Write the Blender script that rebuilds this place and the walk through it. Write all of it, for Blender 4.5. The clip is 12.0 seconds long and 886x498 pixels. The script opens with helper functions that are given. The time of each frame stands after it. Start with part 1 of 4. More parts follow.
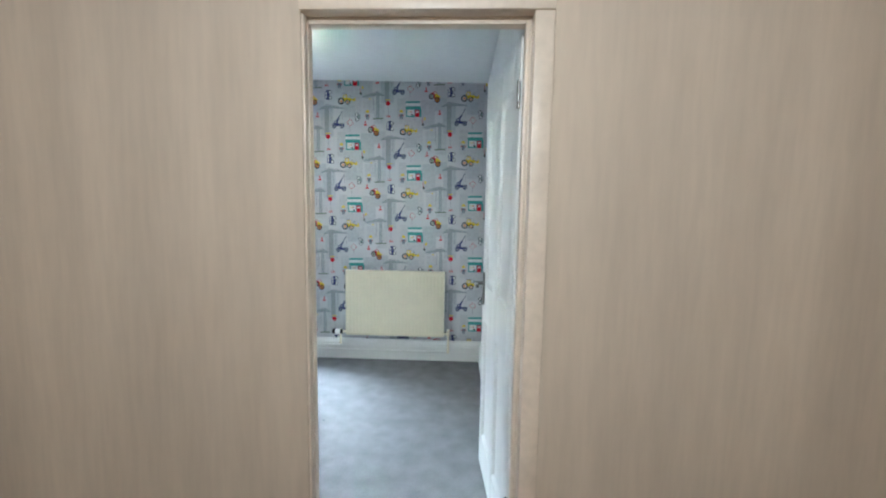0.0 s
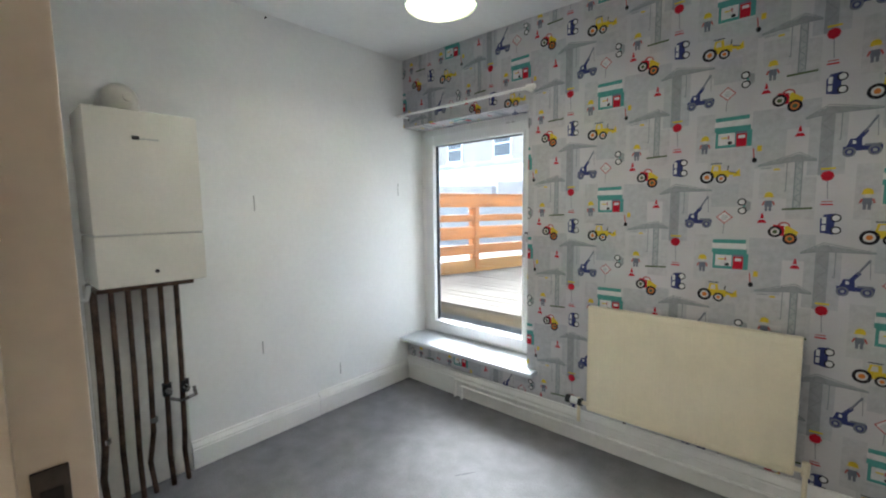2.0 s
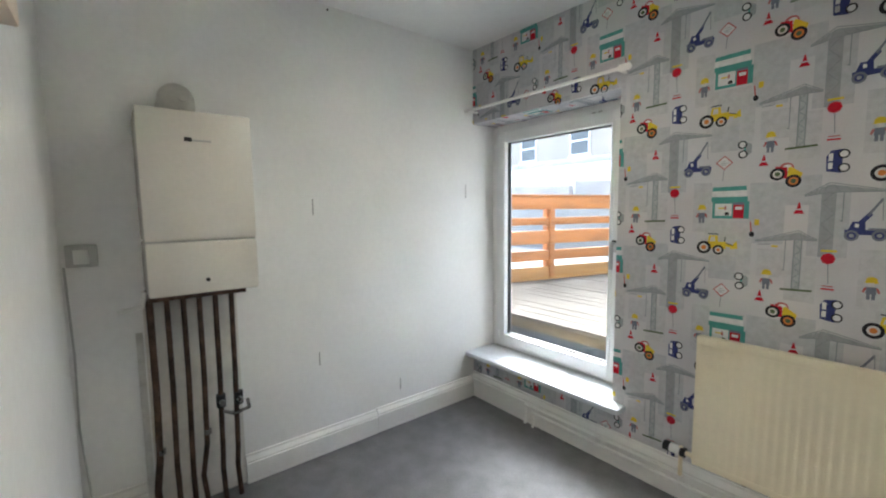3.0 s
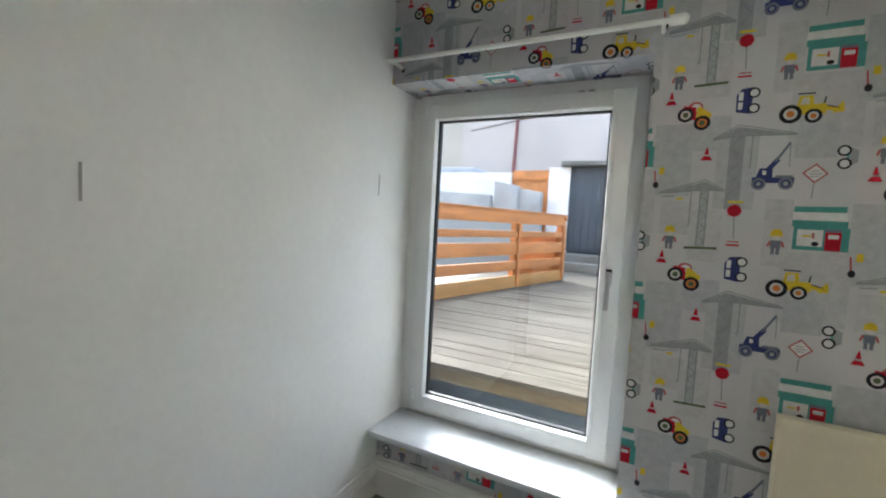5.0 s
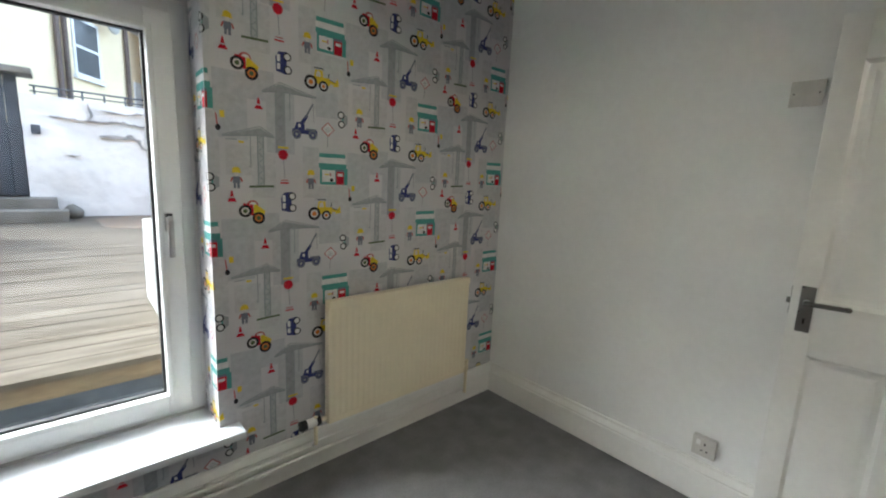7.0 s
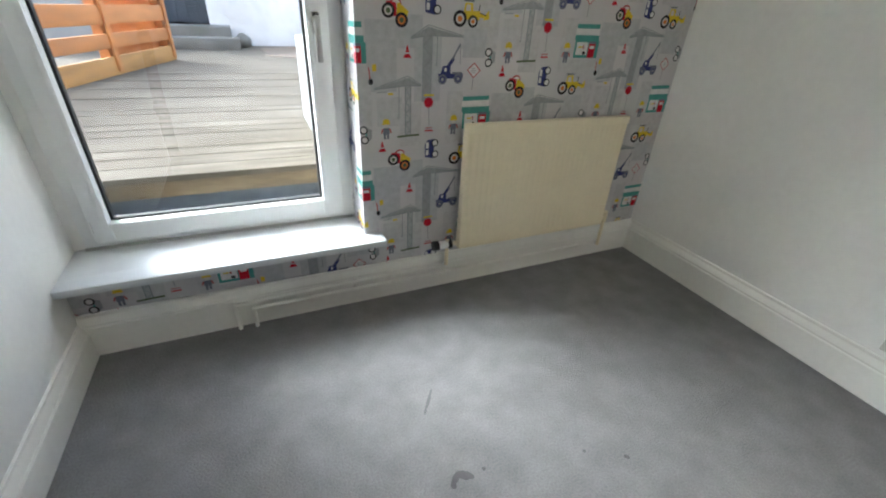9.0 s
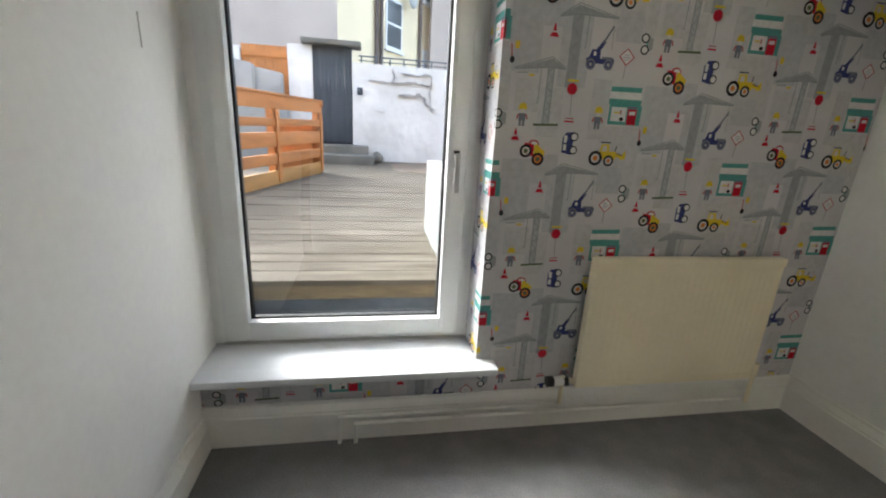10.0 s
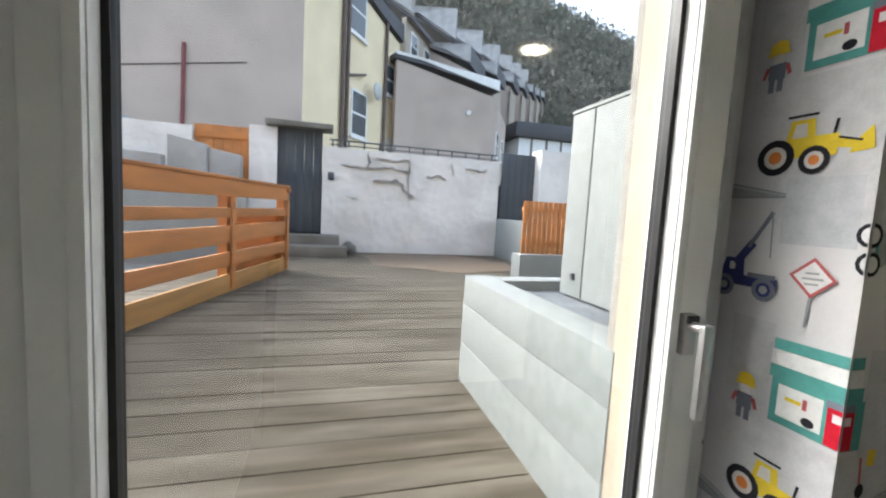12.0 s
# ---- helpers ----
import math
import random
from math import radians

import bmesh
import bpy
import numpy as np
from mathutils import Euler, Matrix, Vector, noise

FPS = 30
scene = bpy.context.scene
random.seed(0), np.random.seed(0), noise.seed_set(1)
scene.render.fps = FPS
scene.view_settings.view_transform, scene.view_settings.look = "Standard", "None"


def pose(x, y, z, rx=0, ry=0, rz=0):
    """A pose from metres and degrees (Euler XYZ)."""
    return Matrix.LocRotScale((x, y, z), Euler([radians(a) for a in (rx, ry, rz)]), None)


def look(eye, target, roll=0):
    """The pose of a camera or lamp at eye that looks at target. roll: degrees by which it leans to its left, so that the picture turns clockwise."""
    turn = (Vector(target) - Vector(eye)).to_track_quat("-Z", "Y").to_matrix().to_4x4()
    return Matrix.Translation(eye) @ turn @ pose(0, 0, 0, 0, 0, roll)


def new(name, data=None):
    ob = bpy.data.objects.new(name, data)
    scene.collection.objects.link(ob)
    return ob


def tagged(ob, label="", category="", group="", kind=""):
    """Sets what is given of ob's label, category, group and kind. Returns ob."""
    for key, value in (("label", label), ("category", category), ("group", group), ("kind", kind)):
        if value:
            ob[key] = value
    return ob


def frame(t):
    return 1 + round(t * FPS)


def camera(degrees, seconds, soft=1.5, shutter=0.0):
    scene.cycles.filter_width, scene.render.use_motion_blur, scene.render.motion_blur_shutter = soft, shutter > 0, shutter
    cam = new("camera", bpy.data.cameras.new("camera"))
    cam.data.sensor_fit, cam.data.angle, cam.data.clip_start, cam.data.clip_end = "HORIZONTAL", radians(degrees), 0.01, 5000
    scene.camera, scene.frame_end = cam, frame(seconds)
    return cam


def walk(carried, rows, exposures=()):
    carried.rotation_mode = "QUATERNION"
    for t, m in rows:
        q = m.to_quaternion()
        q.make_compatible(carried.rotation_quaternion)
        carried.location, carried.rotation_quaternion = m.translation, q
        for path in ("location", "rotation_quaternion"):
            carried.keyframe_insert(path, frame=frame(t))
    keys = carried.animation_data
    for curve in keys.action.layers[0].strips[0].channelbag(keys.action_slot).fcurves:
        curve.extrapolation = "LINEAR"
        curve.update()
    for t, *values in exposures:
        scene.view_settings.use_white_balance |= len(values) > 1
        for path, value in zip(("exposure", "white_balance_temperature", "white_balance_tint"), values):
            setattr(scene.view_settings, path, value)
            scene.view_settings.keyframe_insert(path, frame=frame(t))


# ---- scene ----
cam = camera(94.1, 12.0, soft=2.1)
METRES, EYE, TILT, LEAN, TURN = 5.0, 1.368, 0.0, 0.0, 4.2
DOORWAY = [
    (0.0, (-0.145, 0.006, 1.378), (-0.223, 1.994, 1.172), 0.9),
    (0.5, (-0.147, 0.484, 1.356), (-0.538, 2.431, 1.119), 0.0),
    (0.8, (-0.157, 0.808, 1.33), (-0.769, 2.697, 1.092), -0.2),
    (1.0, (-0.164, 0.956, 1.325), (-0.903, 2.8, 1.095), -0.3),
    (1.2, (-0.184, 1.058, 1.325), (-1.034, 2.854, 1.099), -0.6),
    (1.5, (-0.235, 1.2, 1.338), (-1.259, 2.904, 1.121), -0.6),
    (1.7, (-0.264, 1.281, 1.345), (-1.399, 2.914, 1.136), -0.7),
    (2.0, (-0.271, 1.383, 1.344), (-1.594, 2.87, 1.148), -0.7),
    (2.5, (-0.333, 1.485, 1.363), (-1.895, 2.72, 1.173), -0.7),
]
ROWS = [
    (4.5, -0.2054, 0.4015, -0.0024, 39.16, -4.22, -2.61),
    (5.0, -0.2716, 0.4174, -0.005, 22.83, -3.96, -3.1),
    (5.5, -0.3194, 0.4275, -0.0059, 2.82, -4.01, -3.26),
    (6.0, -0.3468, 0.4365, -0.005, -19.23, -3.91, -3.49),
    (6.5, -0.3578, 0.4132, -0.0003, -41.77, -3.53, -3.91),
    (8.5, -0.3459, 0.4082, -0.0266, -44.82, -29.23, -3.61),
    (9.0, -0.3515, 0.4274, -0.0316, -27.52, -30.01, -2.76),
    (9.5, -0.3601, 0.4333, -0.0271, -15.92, -24.46, -2.5),
    (10.0, -0.3643, 0.4512, -0.0188, -13.46, -16.61, -3.05),
    (10.5, -0.3804, 0.5028, -0.0143, -15.29, -11.1, -3.39),
    (11.0, -0.39, 0.561, -0.0142, -17.37, -8.36, -3.42),
    (11.5, -0.3907, 0.6213, -0.0106, -18.75, -6.65, -3.26),
    (12.0, -0.3974, 0.677, -0.0076, -19.54, -5.24, -3.16),
]
EXPOSURES = [(0.0, 4.65, 4850, 0), (0.5, 4.4, 4850, 0), (1.0, 4.15, 5050, 4), (1.5, 3.95, 5400, 5), (2.5, 4.0, 5900, 7), (4.5, 3.55, 5850, 5), (6.5, 3.4, 6000, 6), (8.5, 3.8, 5900, 5), (9.0, 3.68, 5850, 5), (9.5, 3.5, 6100, 7), (10.0, 3.25, 6250, 8), (10.5, 3.1, 6300, 7), (11.5, 2.8, 6350, 6), (12.0, 2.55, 6400, 7)]
walk(cam, [(t, look(e, g, r)) for t, e, g, r in DOORWAY] + [(t, pose(0, 0, EYE, TILT, LEAN, TURN) @ pose(METRES * x, METRES * y, METRES * z, 90 + pitch, roll, yaw)) for t, x, y, z, yaw, pitch, roll in ROWS], EXPOSURES)


# ---- world, light ----
world = bpy.data.worlds.new("world")
scene.world = world
world.use_nodes = True
sky = world.node_tree.nodes.new("ShaderNodeTexSky")
sky.sky_type, sky.sun_disc = "NISHITA", False
sky.sun_elevation, sky.sun_rotation = radians(39), radians(-43)
sky.air_density, sky.dust_density = 1.0, 3.0
pale = world.node_tree.nodes.new("ShaderNodeHueSaturation")
pale.inputs["Saturation"].default_value = 0.65
world.node_tree.links.new(sky.outputs[0], pale.inputs["Color"])
world.node_tree.links.new(pale.outputs[0], world.node_tree.nodes["Background"].inputs[0])
world.node_tree.nodes["Background"].inputs[1].default_value = 0.13

sun = new("sun", bpy.data.lights.new("sun", "SUN"))
sun.data.energy, sun.data.angle, sun.data.color = 0.85, radians(35), (1.0, 0.98, 0.95)
sun.matrix_world = look((-9.8, 10.5, 11.5), (0, 0, 0))


# lamp hanging from the landing's ceiling
landing = new("landing_lamp", bpy.data.lights.new("landing_lamp", "POINT"))
landing.data.energy, landing.data.shadow_soft_size, landing.data.color = 2.5, 0.12, (1.0, 0.885, 0.745)
landing.matrix_world = pose(-0.3, -0.35, 2.18)


# ---- materials ----
def mat(name, base, rough=0.6, metal=0.0, vary=0.08, scale=3.0, fine=60.0, bump=0.15, depth=0.002, spec=0.4, tint=None, stretch=(1, 1, 1), rand=0.0, island=0.0, across=False, detail=6):
    m = bpy.data.materials.new(name)
    m.use_nodes = True
    nt = m.node_tree
    b = nt.nodes["Principled BSDF"]
    co = nt.nodes.new("ShaderNodeTexCoord")
    mp = nt.nodes.new("ShaderNodeMapping")
    mp.inputs["Scale"].default_value = stretch
    nt.links.new(nt.nodes.new("ShaderNodeNewGeometry").outputs["Position"] if across else co.outputs["Object"], mp.inputs[0])
    n1 = nt.nodes.new("ShaderNodeTexNoise")
    n1.inputs["Scale"].default_value, n1.inputs["Detail"].default_value = scale, detail
    n2 = nt.nodes.new("ShaderNodeTexNoise")
    n2.inputs["Scale"].default_value, n2.inputs["Detail"].default_value = fine, min(4, detail)
    nt.links.new(mp.outputs[0], n1.inputs["Vector"])
    nt.links.new(mp.outputs[0], n2.inputs["Vector"])
    mix = nt.nodes.new("ShaderNodeMix")
    mix.data_type = "RGBA"
    other = tint if tint else tuple(c * (1 - 2 * vary) for c in base)
    mix.inputs["A"].default_value = (*[min(1, c * (1 + vary * 0.5)) for c in base], 1)
    mix.inputs["B"].default_value = (*other, 1)
    rp = nt.nodes.new("ShaderNodeMapRange")
    rp.inputs["From Min"].default_value, rp.inputs["From Max"].default_value = 0.35, 0.7
    nt.links.new(n1.outputs["Fac"], rp.inputs["Value"])
    nt.links.new(rp.outputs[0], mix.inputs["Factor"])
    fm = nt.nodes.new("ShaderNodeMix")
    fm.data_type, fm.blend_type = "RGBA", "MULTIPLY"
    fm.inputs["Factor"].default_value = min(1.0, vary * 2.5)
    nt.links.new(mix.outputs["Result"], fm.inputs["A"])
    gr = nt.nodes.new("ShaderNodeMapRange")
    gr.inputs["From Min"].default_value, gr.inputs["From Max"].default_value, gr.inputs["To Min"].default_value = 0.3, 0.65, 0.55
    nt.links.new(n2.outputs["Fac"], gr.inputs["Value"])
    nt.links.new(gr.outputs[0], fm.inputs["B"])
    last = fm.outputs["Result"]
    if rand or island:
        src = nt.nodes.new("ShaderNodeObjectInfo").outputs["Random"] if rand else nt.nodes.new("ShaderNodeNewGeometry").outputs["Random Per Island"]
        hv = nt.nodes.new("ShaderNodeHueSaturation")
        r2 = nt.nodes.new("ShaderNodeMapRange")
        amp = rand or island
        r2.inputs["To Min"].default_value, r2.inputs["To Max"].default_value = 1 - amp, 1 + amp
        nt.links.new(src, r2.inputs["Value"])
        nt.links.new(r2.outputs[0], hv.inputs["Value"])
        nt.links.new(last, hv.inputs["Color"])
        last = hv.outputs[0]
    nt.links.new(last, b.inputs["Base Color"])
    b.inputs["Metallic"].default_value = metal
    b.inputs["Specular IOR Level"].default_value = spec
    rr = nt.nodes.new("ShaderNodeMapRange")
    rr.inputs["To Min"].default_value, rr.inputs["To Max"].default_value = max(0.02, rough - 0.08), min(1, rough + 0.08)
    nt.links.new(n1.outputs["Fac"], rr.inputs["Value"])
    nt.links.new(rr.outputs[0], b.inputs["Roughness"])
    if bump:
        bp = nt.nodes.new("ShaderNodeBump")
        bp.inputs["Strength"].default_value, bp.inputs["Distance"].default_value = bump, depth
        nt.links.new(n2.outputs["Fac"], bp.inputs["Height"])
        nt.links.new(bp.outputs[0], b.inputs["Normal"])
    return m


def glow(name, colour, strength):
    m = bpy.data.materials.new(name)
    m.use_nodes = True
    b = m.node_tree.nodes["Principled BSDF"]
    b.inputs["Base Color"].default_value = (*colour, 1)
    b.inputs["Emission Color"].default_value = (*colour, 1)
    b.inputs["Emission Strength"].default_value = strength
    return m


PAINT = mat("white_wall_paint", (0.83, 0.825, 0.81), 0.7, vary=0.03, scale=1.6, fine=35, bump=0.25, depth=0.003)
CEIL = mat("ceiling_paint", (0.78, 0.78, 0.77), 0.85, vary=0.03, scale=1.2, fine=30, bump=0.3, depth=0.004)
GLOSS = mat("white_gloss_paint", (0.79, 0.78, 0.75), 0.32, vary=0.03, scale=4, fine=50, bump=0.08)
SILLM = mat("sill_paint", (0.62, 0.64, 0.665), 0.5, vary=0.03, scale=5, fine=40, bump=0.06)
UPVC = mat("white_plastic_frame", (0.76, 0.77, 0.77), 0.35, vary=0.02, scale=6, fine=80, bump=0.03)
PLASTIC = mat("white_plastic", (0.78, 0.78, 0.75), 0.4, vary=0.02, scale=8, fine=80, bump=0.03)
ENAMEL = mat("boiler_enamel", (0.72, 0.685, 0.625), 0.22, vary=0.03, scale=3, fine=60, bump=0.04)
CREAM = mat("cream_enamel", (0.79, 0.71, 0.53), 0.38, vary=0.03, scale=5, fine=60, bump=0.04)
CARPET = mat("grey_carpet", (0.22, 0.218, 0.222), 1.0, vary=0.2, scale=9.0, fine=160, bump=0.9, depth=0.006, spec=0.05, tint=(0.19, 0.188, 0.192))
HALLPAPER = mat("beige_wallpaper", (0.62, 0.515, 0.4), 0.75, vary=0.06, scale=5.0, fine=48, bump=0.12, depth=0.002, stretch=(1.0, 1.0, 0.1))
HALLTRIM = mat("aged_cream_gloss", (0.77, 0.65, 0.52), 0.35, vary=0.06, scale=6, fine=40, bump=0.08)
HALLFLOOR = mat("brown_carpet", (0.22, 0.17, 0.13), 1.0, vary=0.12, scale=4, fine=400, bump=0.8, depth=0.005)
PAPER = mat("wallpaper_ground", (0.56, 0.546, 0.556), 0.8, vary=0.035, scale=4.5, fine=120, bump=0.06, tint=(0.5, 0.492, 0.512), spec=0.2)
COPPER = mat("dull_brown_copper", (0.11, 0.065, 0.045), 0.45, 0.55, vary=0.3, scale=14, fine=50, bump=0.2)
CHROME = mat("satin_chrome", (0.22, 0.21, 0.2), 0.28, 1.0, vary=0.05, scale=20, fine=80, bump=0.02)
BLACK = mat("black_rubber", (0.015, 0.015, 0.017), 0.5, vary=0.1, scale=10, bump=0.05)
MARK = mat("faint_scratch", (0.4, 0.39, 0.375), 0.8, vary=0.1, bump=0)
DARK = mat("dark_gap", (0.03, 0.028, 0.025), 0.8, vary=0.1, bump=0)
SILVER = mat("bright_silver", (0.5, 0.5, 0.5), 0.35, 0.9, vary=0.03, scale=20, bump=0.02)
OLDMETAL = mat("dark_worn_metal", (0.1, 0.085, 0.075), 0.5, 0.7, vary=0.2, scale=40, bump=0.1)
AGED = mat("aged_white_plastic", (0.58, 0.56, 0.52), 0.45, vary=0.06, scale=12, bump=0.04)
GREYP = mat("grey_plastic", (0.45, 0.45, 0.44), 0.45, vary=0.04, scale=9, bump=0.03)
SHADE = mat("green_fabric_shade", (0.03, 0.2, 0.13), 0.8, vary=0.12, scale=30, fine=300, bump=0.3, spec=0.1)
SHADEIN = mat("white_shade_lining", (0.8, 0.79, 0.72), 0.8, vary=0.03, scale=30, bump=0.05)
for cloth, through_colour in ((SHADE, (0.02, 0.085, 0.04, 1)), (SHADEIN, (0.8, 0.82, 0.66, 1))):
    tl = cloth.node_tree.nodes.new("ShaderNodeBsdfTranslucent")
    tl.inputs["Color"].default_value = through_colour
    mx = cloth.node_tree.nodes.new("ShaderNodeMixShader")
    mx.inputs[0].default_value = 0.3
    cloth.node_tree.links.new(cloth.node_tree.nodes["Principled BSDF"].outputs[0], mx.inputs[1])
    cloth.node_tree.links.new(tl.outputs[0], mx.inputs[2])
    cloth.node_tree.links.new(mx.outputs[0], cloth.node_tree.nodes["Material Output"].inputs["Surface"])
DECK = mat("weathered_decking", (0.058, 0.048, 0.034), 0.75, vary=0.22, scale=2.2, fine=6, bump=0, spec=0.15, stretch=(0.75, 4.0, 1), tint=(0.145, 0.128, 0.103), rand=0.08, across=True, detail=2.5)
DECKEDGE = mat("brown_deck_riser", (0.17, 0.125, 0.07), 0.8, vary=0.25, scale=3, fine=30, bump=0.4, depth=0.006, stretch=(0.5, 3, 3))
ORANGE = mat("orange_fence_stain", (0.5, 0.195, 0.055), 0.65, vary=0.15, scale=2.5, fine=30, bump=0.3, depth=0.004, stretch=(3, 0.7, 6), rand=0.1)
OCHRE = mat("faded_ochre_fence_stain", (0.42, 0.21, 0.06), 0.7, vary=0.2, scale=2.5, fine=30, bump=0.3, depth=0.004, stretch=(3, 0.7, 6))
CONC = mat("grey_concrete", (0.29, 0.275, 0.255), 0.85, vary=0.2, scale=3, fine=25, bump=0.5, depth=0.01, tint=(0.2, 0.19, 0.175))
STEPM = mat("damp_step_concrete", (0.17, 0.158, 0.138), 0.75, vary=0.25, scale=4, fine=25, bump=0.5, depth=0.01, tint=(0.11, 0.105, 0.085))
SLATEG = mat("dark_wet_concrete", (0.085, 0.1, 0.118), 0.45, vary=0.2, scale=4, fine=30, bump=0.3)
LIME = mat("whitewashed_stone", (0.73, 0.705, 0.68), 0.85, vary=0.06, scale=1.4, fine=9, bump=0.55, depth=0.04, tint=(0.58, 0.56, 0.535))
CRACK = mat("bare_stone_patch", (0.4, 0.385, 0.37), 0.9, vary=0.25, scale=6, bump=0.5, depth=0.01)
# white paint with shade put into its base colour, since the sun overlights it
DIMWHITE = mat("dimmed_white_block", (0.235, 0.25, 0.252), 0.75, vary=0.12, scale=4.1, fine=18, bump=0.4, depth=0.006, tint=(0.23, 0.25, 0.25))
REVEAL = mat("beige_outer_render", (0.38, 0.32, 0.25), 0.8, vary=0.06, scale=4, fine=40, bump=0.2)
BEDTOP = mat("slate_blue_boards", (0.15, 0.165, 0.185), 0.7, vary=0.2, scale=4, fine=30, bump=0.3, depth=0.004)
BLOCKG = mat("pale_block_wall", (0.36, 0.355, 0.345), 0.9, vary=0.15, scale=2.5, fine=22, bump=0.5, depth=0.008, tint=(0.27, 0.265, 0.255))
GATEM = mat("dark_grey_gate", (0.06, 0.07, 0.085), 0.6, vary=0.15, scale=5, fine=30, bump=0.2)
RENDERG = mat("mauve_grey_render", (0.44, 0.365, 0.32), 0.9, vary=0.08, scale=0.6, fine=6, bump=0.4, depth=0.02)
RENDERW = mat("pale_grey_render", (0.4, 0.35, 0.29), 0.9, vary=0.08, scale=0.6, fine=6, bump=0.4, depth=0.02)
YELLOW = mat("pale_yellow_render", (0.78, 0.655, 0.45), 0.85, vary=0.06, scale=0.7, fine=8, bump=0.3, depth=0.02)
SLATE = mat("slate_roof", (0.075, 0.075, 0.085), 0.6, vary=0.2, scale=2, fine=12, bump=0.6, depth=0.03)
VERGE = mat("weathered_verge", (0.42, 0.42, 0.43), 0.7, vary=0.15, scale=2, bump=0.2)
LEADW = mat("white_verge", (0.72, 0.72, 0.72), 0.6, vary=0.05, scale=3, bump=0.1)
PIPEB = mat("brown_drainpipe", (0.1, 0.07, 0.06), 0.5, vary=0.1, scale=3, bump=0.1)
RUST = mat("red_brown_pole", (0.18, 0.045, 0.045), 0.6, vary=0.15, scale=3, bump=0.1)
HILL = mat("hillside_ground", (0.12, 0.115, 0.095), 1.0, vary=0.15, scale=0.06, fine=0.6, bump=0.6, depth=0.8, tint=(0.085, 0.09, 0.065))
WOOD = mat("winter_woodland", (0.19, 0.18, 0.165), 1.0, vary=0.08, scale=0.05, fine=0.5, bump=0, tint=(0.15, 0.16, 0.125), island=0.08)
thin = WOOD.node_tree.nodes.new("ShaderNodeBsdfTranslucent")
thin.inputs["Color"].default_value = (0.14, 0.145, 0.13, 1)
both = WOOD.node_tree.nodes.new("ShaderNodeMixShader")
both.inputs[0].default_value = 0.5
WOOD.node_tree.links.new(WOOD.node_tree.nodes["Principled BSDF"].outputs[0], both.inputs[1])
WOOD.node_tree.links.new(thin.outputs[0], both.inputs[2])
WOOD.node_tree.links.new(both.outputs[0], WOOD.node_tree.nodes["Material Output"].inputs["Surface"])
GROUND = mat("yard_ground", (0.3, 0.29, 0.27), 0.9, vary=0.2, scale=0.7, fine=12, bump=0.5, depth=0.02)
STREET = mat("lane_asphalt", (0.07, 0.07, 0.07), 0.9, vary=0.2, scale=0.7, fine=14, bump=0.4, depth=0.01)
FARGLASS = mat("far_window_glass", (0.09, 0.1, 0.11), 0.12, vary=0.1, scale=2, bump=0)
LAMPGLOW = glow("lit_diffuser", (1.0, 0.88, 0.66), 3.4)
nt = LAMPGLOW.node_tree
away = nt.nodes.new("ShaderNodeVectorMath")
away.operation = "DISTANCE"
away.inputs[1].default_value = (-1.336, 2.585, 2.094)
nt.links.new(nt.nodes.new("ShaderNodeNewGeometry").outputs["Position"], away.inputs[0])
fall = nt.nodes.new("ShaderNodeMapRange")
fall.interpolation_type = "SMOOTHSTEP"
fall.inputs["From Min"].default_value, fall.inputs["From Max"].default_value = 0.01, 0.085
fall.inputs["To Min"].default_value, fall.inputs["To Max"].default_value = 16.0, 0.08
nt.links.new(away.outputs["Value"], fall.inputs["Value"])
nt.links.new(fall.outputs[0], nt.nodes["Principled BSDF"].inputs["Emission Strength"])
BULBGLOW = glow("lit_bulb", (1.0, 0.86, 0.66), 38)

GLASS = bpy.data.materials.new("window_glass")
GLASS.use_nodes = True
gb = GLASS.node_tree.nodes["Principled BSDF"]
gb.inputs["Transmission Weight"].default_value = 1.0
gb.inputs["Roughness"].default_value = 0.0
gb.inputs["IOR"].default_value = 1.45
gb.inputs["Base Color"].default_value = (0.97, 0.985, 0.98, 1)

INK = {}
for nm, c in {"teal": (0.09, 0.3, 0.28), "red": (0.5, 0.012, 0.03), "yellow": (0.68, 0.5, 0.04), "navy": (0.04, 0.05, 0.17), "black": (0.02, 0.02, 0.025), "line": (0.26, 0.28, 0.3), "pale": (0.32, 0.335, 0.352),
              "white": (0.68, 0.67, 0.67), "olive": (0.1, 0.13, 0.07), "rose": (0.42, 0.1, 0.1), "hub": (0.62, 0.2, 0.05), "slate": (0.17, 0.18, 0.23), "wash": (0.465, 0.47, 0.497), "chalk": (0.51, 0.506, 0.522), "cream": (0.6, 0.57, 0.54), "haze": (0.4, 0.413, 0.43)}.items():
    INK[nm] = mat("print_" + nm, c, 0.8, vary=0.06, scale=40, fine=200, bump=0, spec=0.15)


# ---- mesh helpers ----
def box(bm, x0, x1, y0, y1, z0, z1, m=None, bev=0.0):
    r = bmesh.ops.create_cube(bm, size=1.0)
    vs = r["verts"]
    for v in vs:
        v.co = Vector((x0 + (v.co.x + 0.5) * (x1 - x0), y0 + (v.co.y + 0.5) * (y1 - y0), z0 + (v.co.z + 0.5) * (z1 - z0)))
    if bev:
        es = list({e for v in vs for e in v.link_edges})
        out = bmesh.ops.bevel(bm, geom=es, offset=bev, segments=2, affect="EDGES", profile=0.6)
        vs = list({v for f in out["faces"] for v in f.verts} | {v for v in vs if v.is_valid})
    if m is not None:
        bmesh.ops.transform(bm, matrix=m, verts=[v for v in vs if v.is_valid])
    return bm


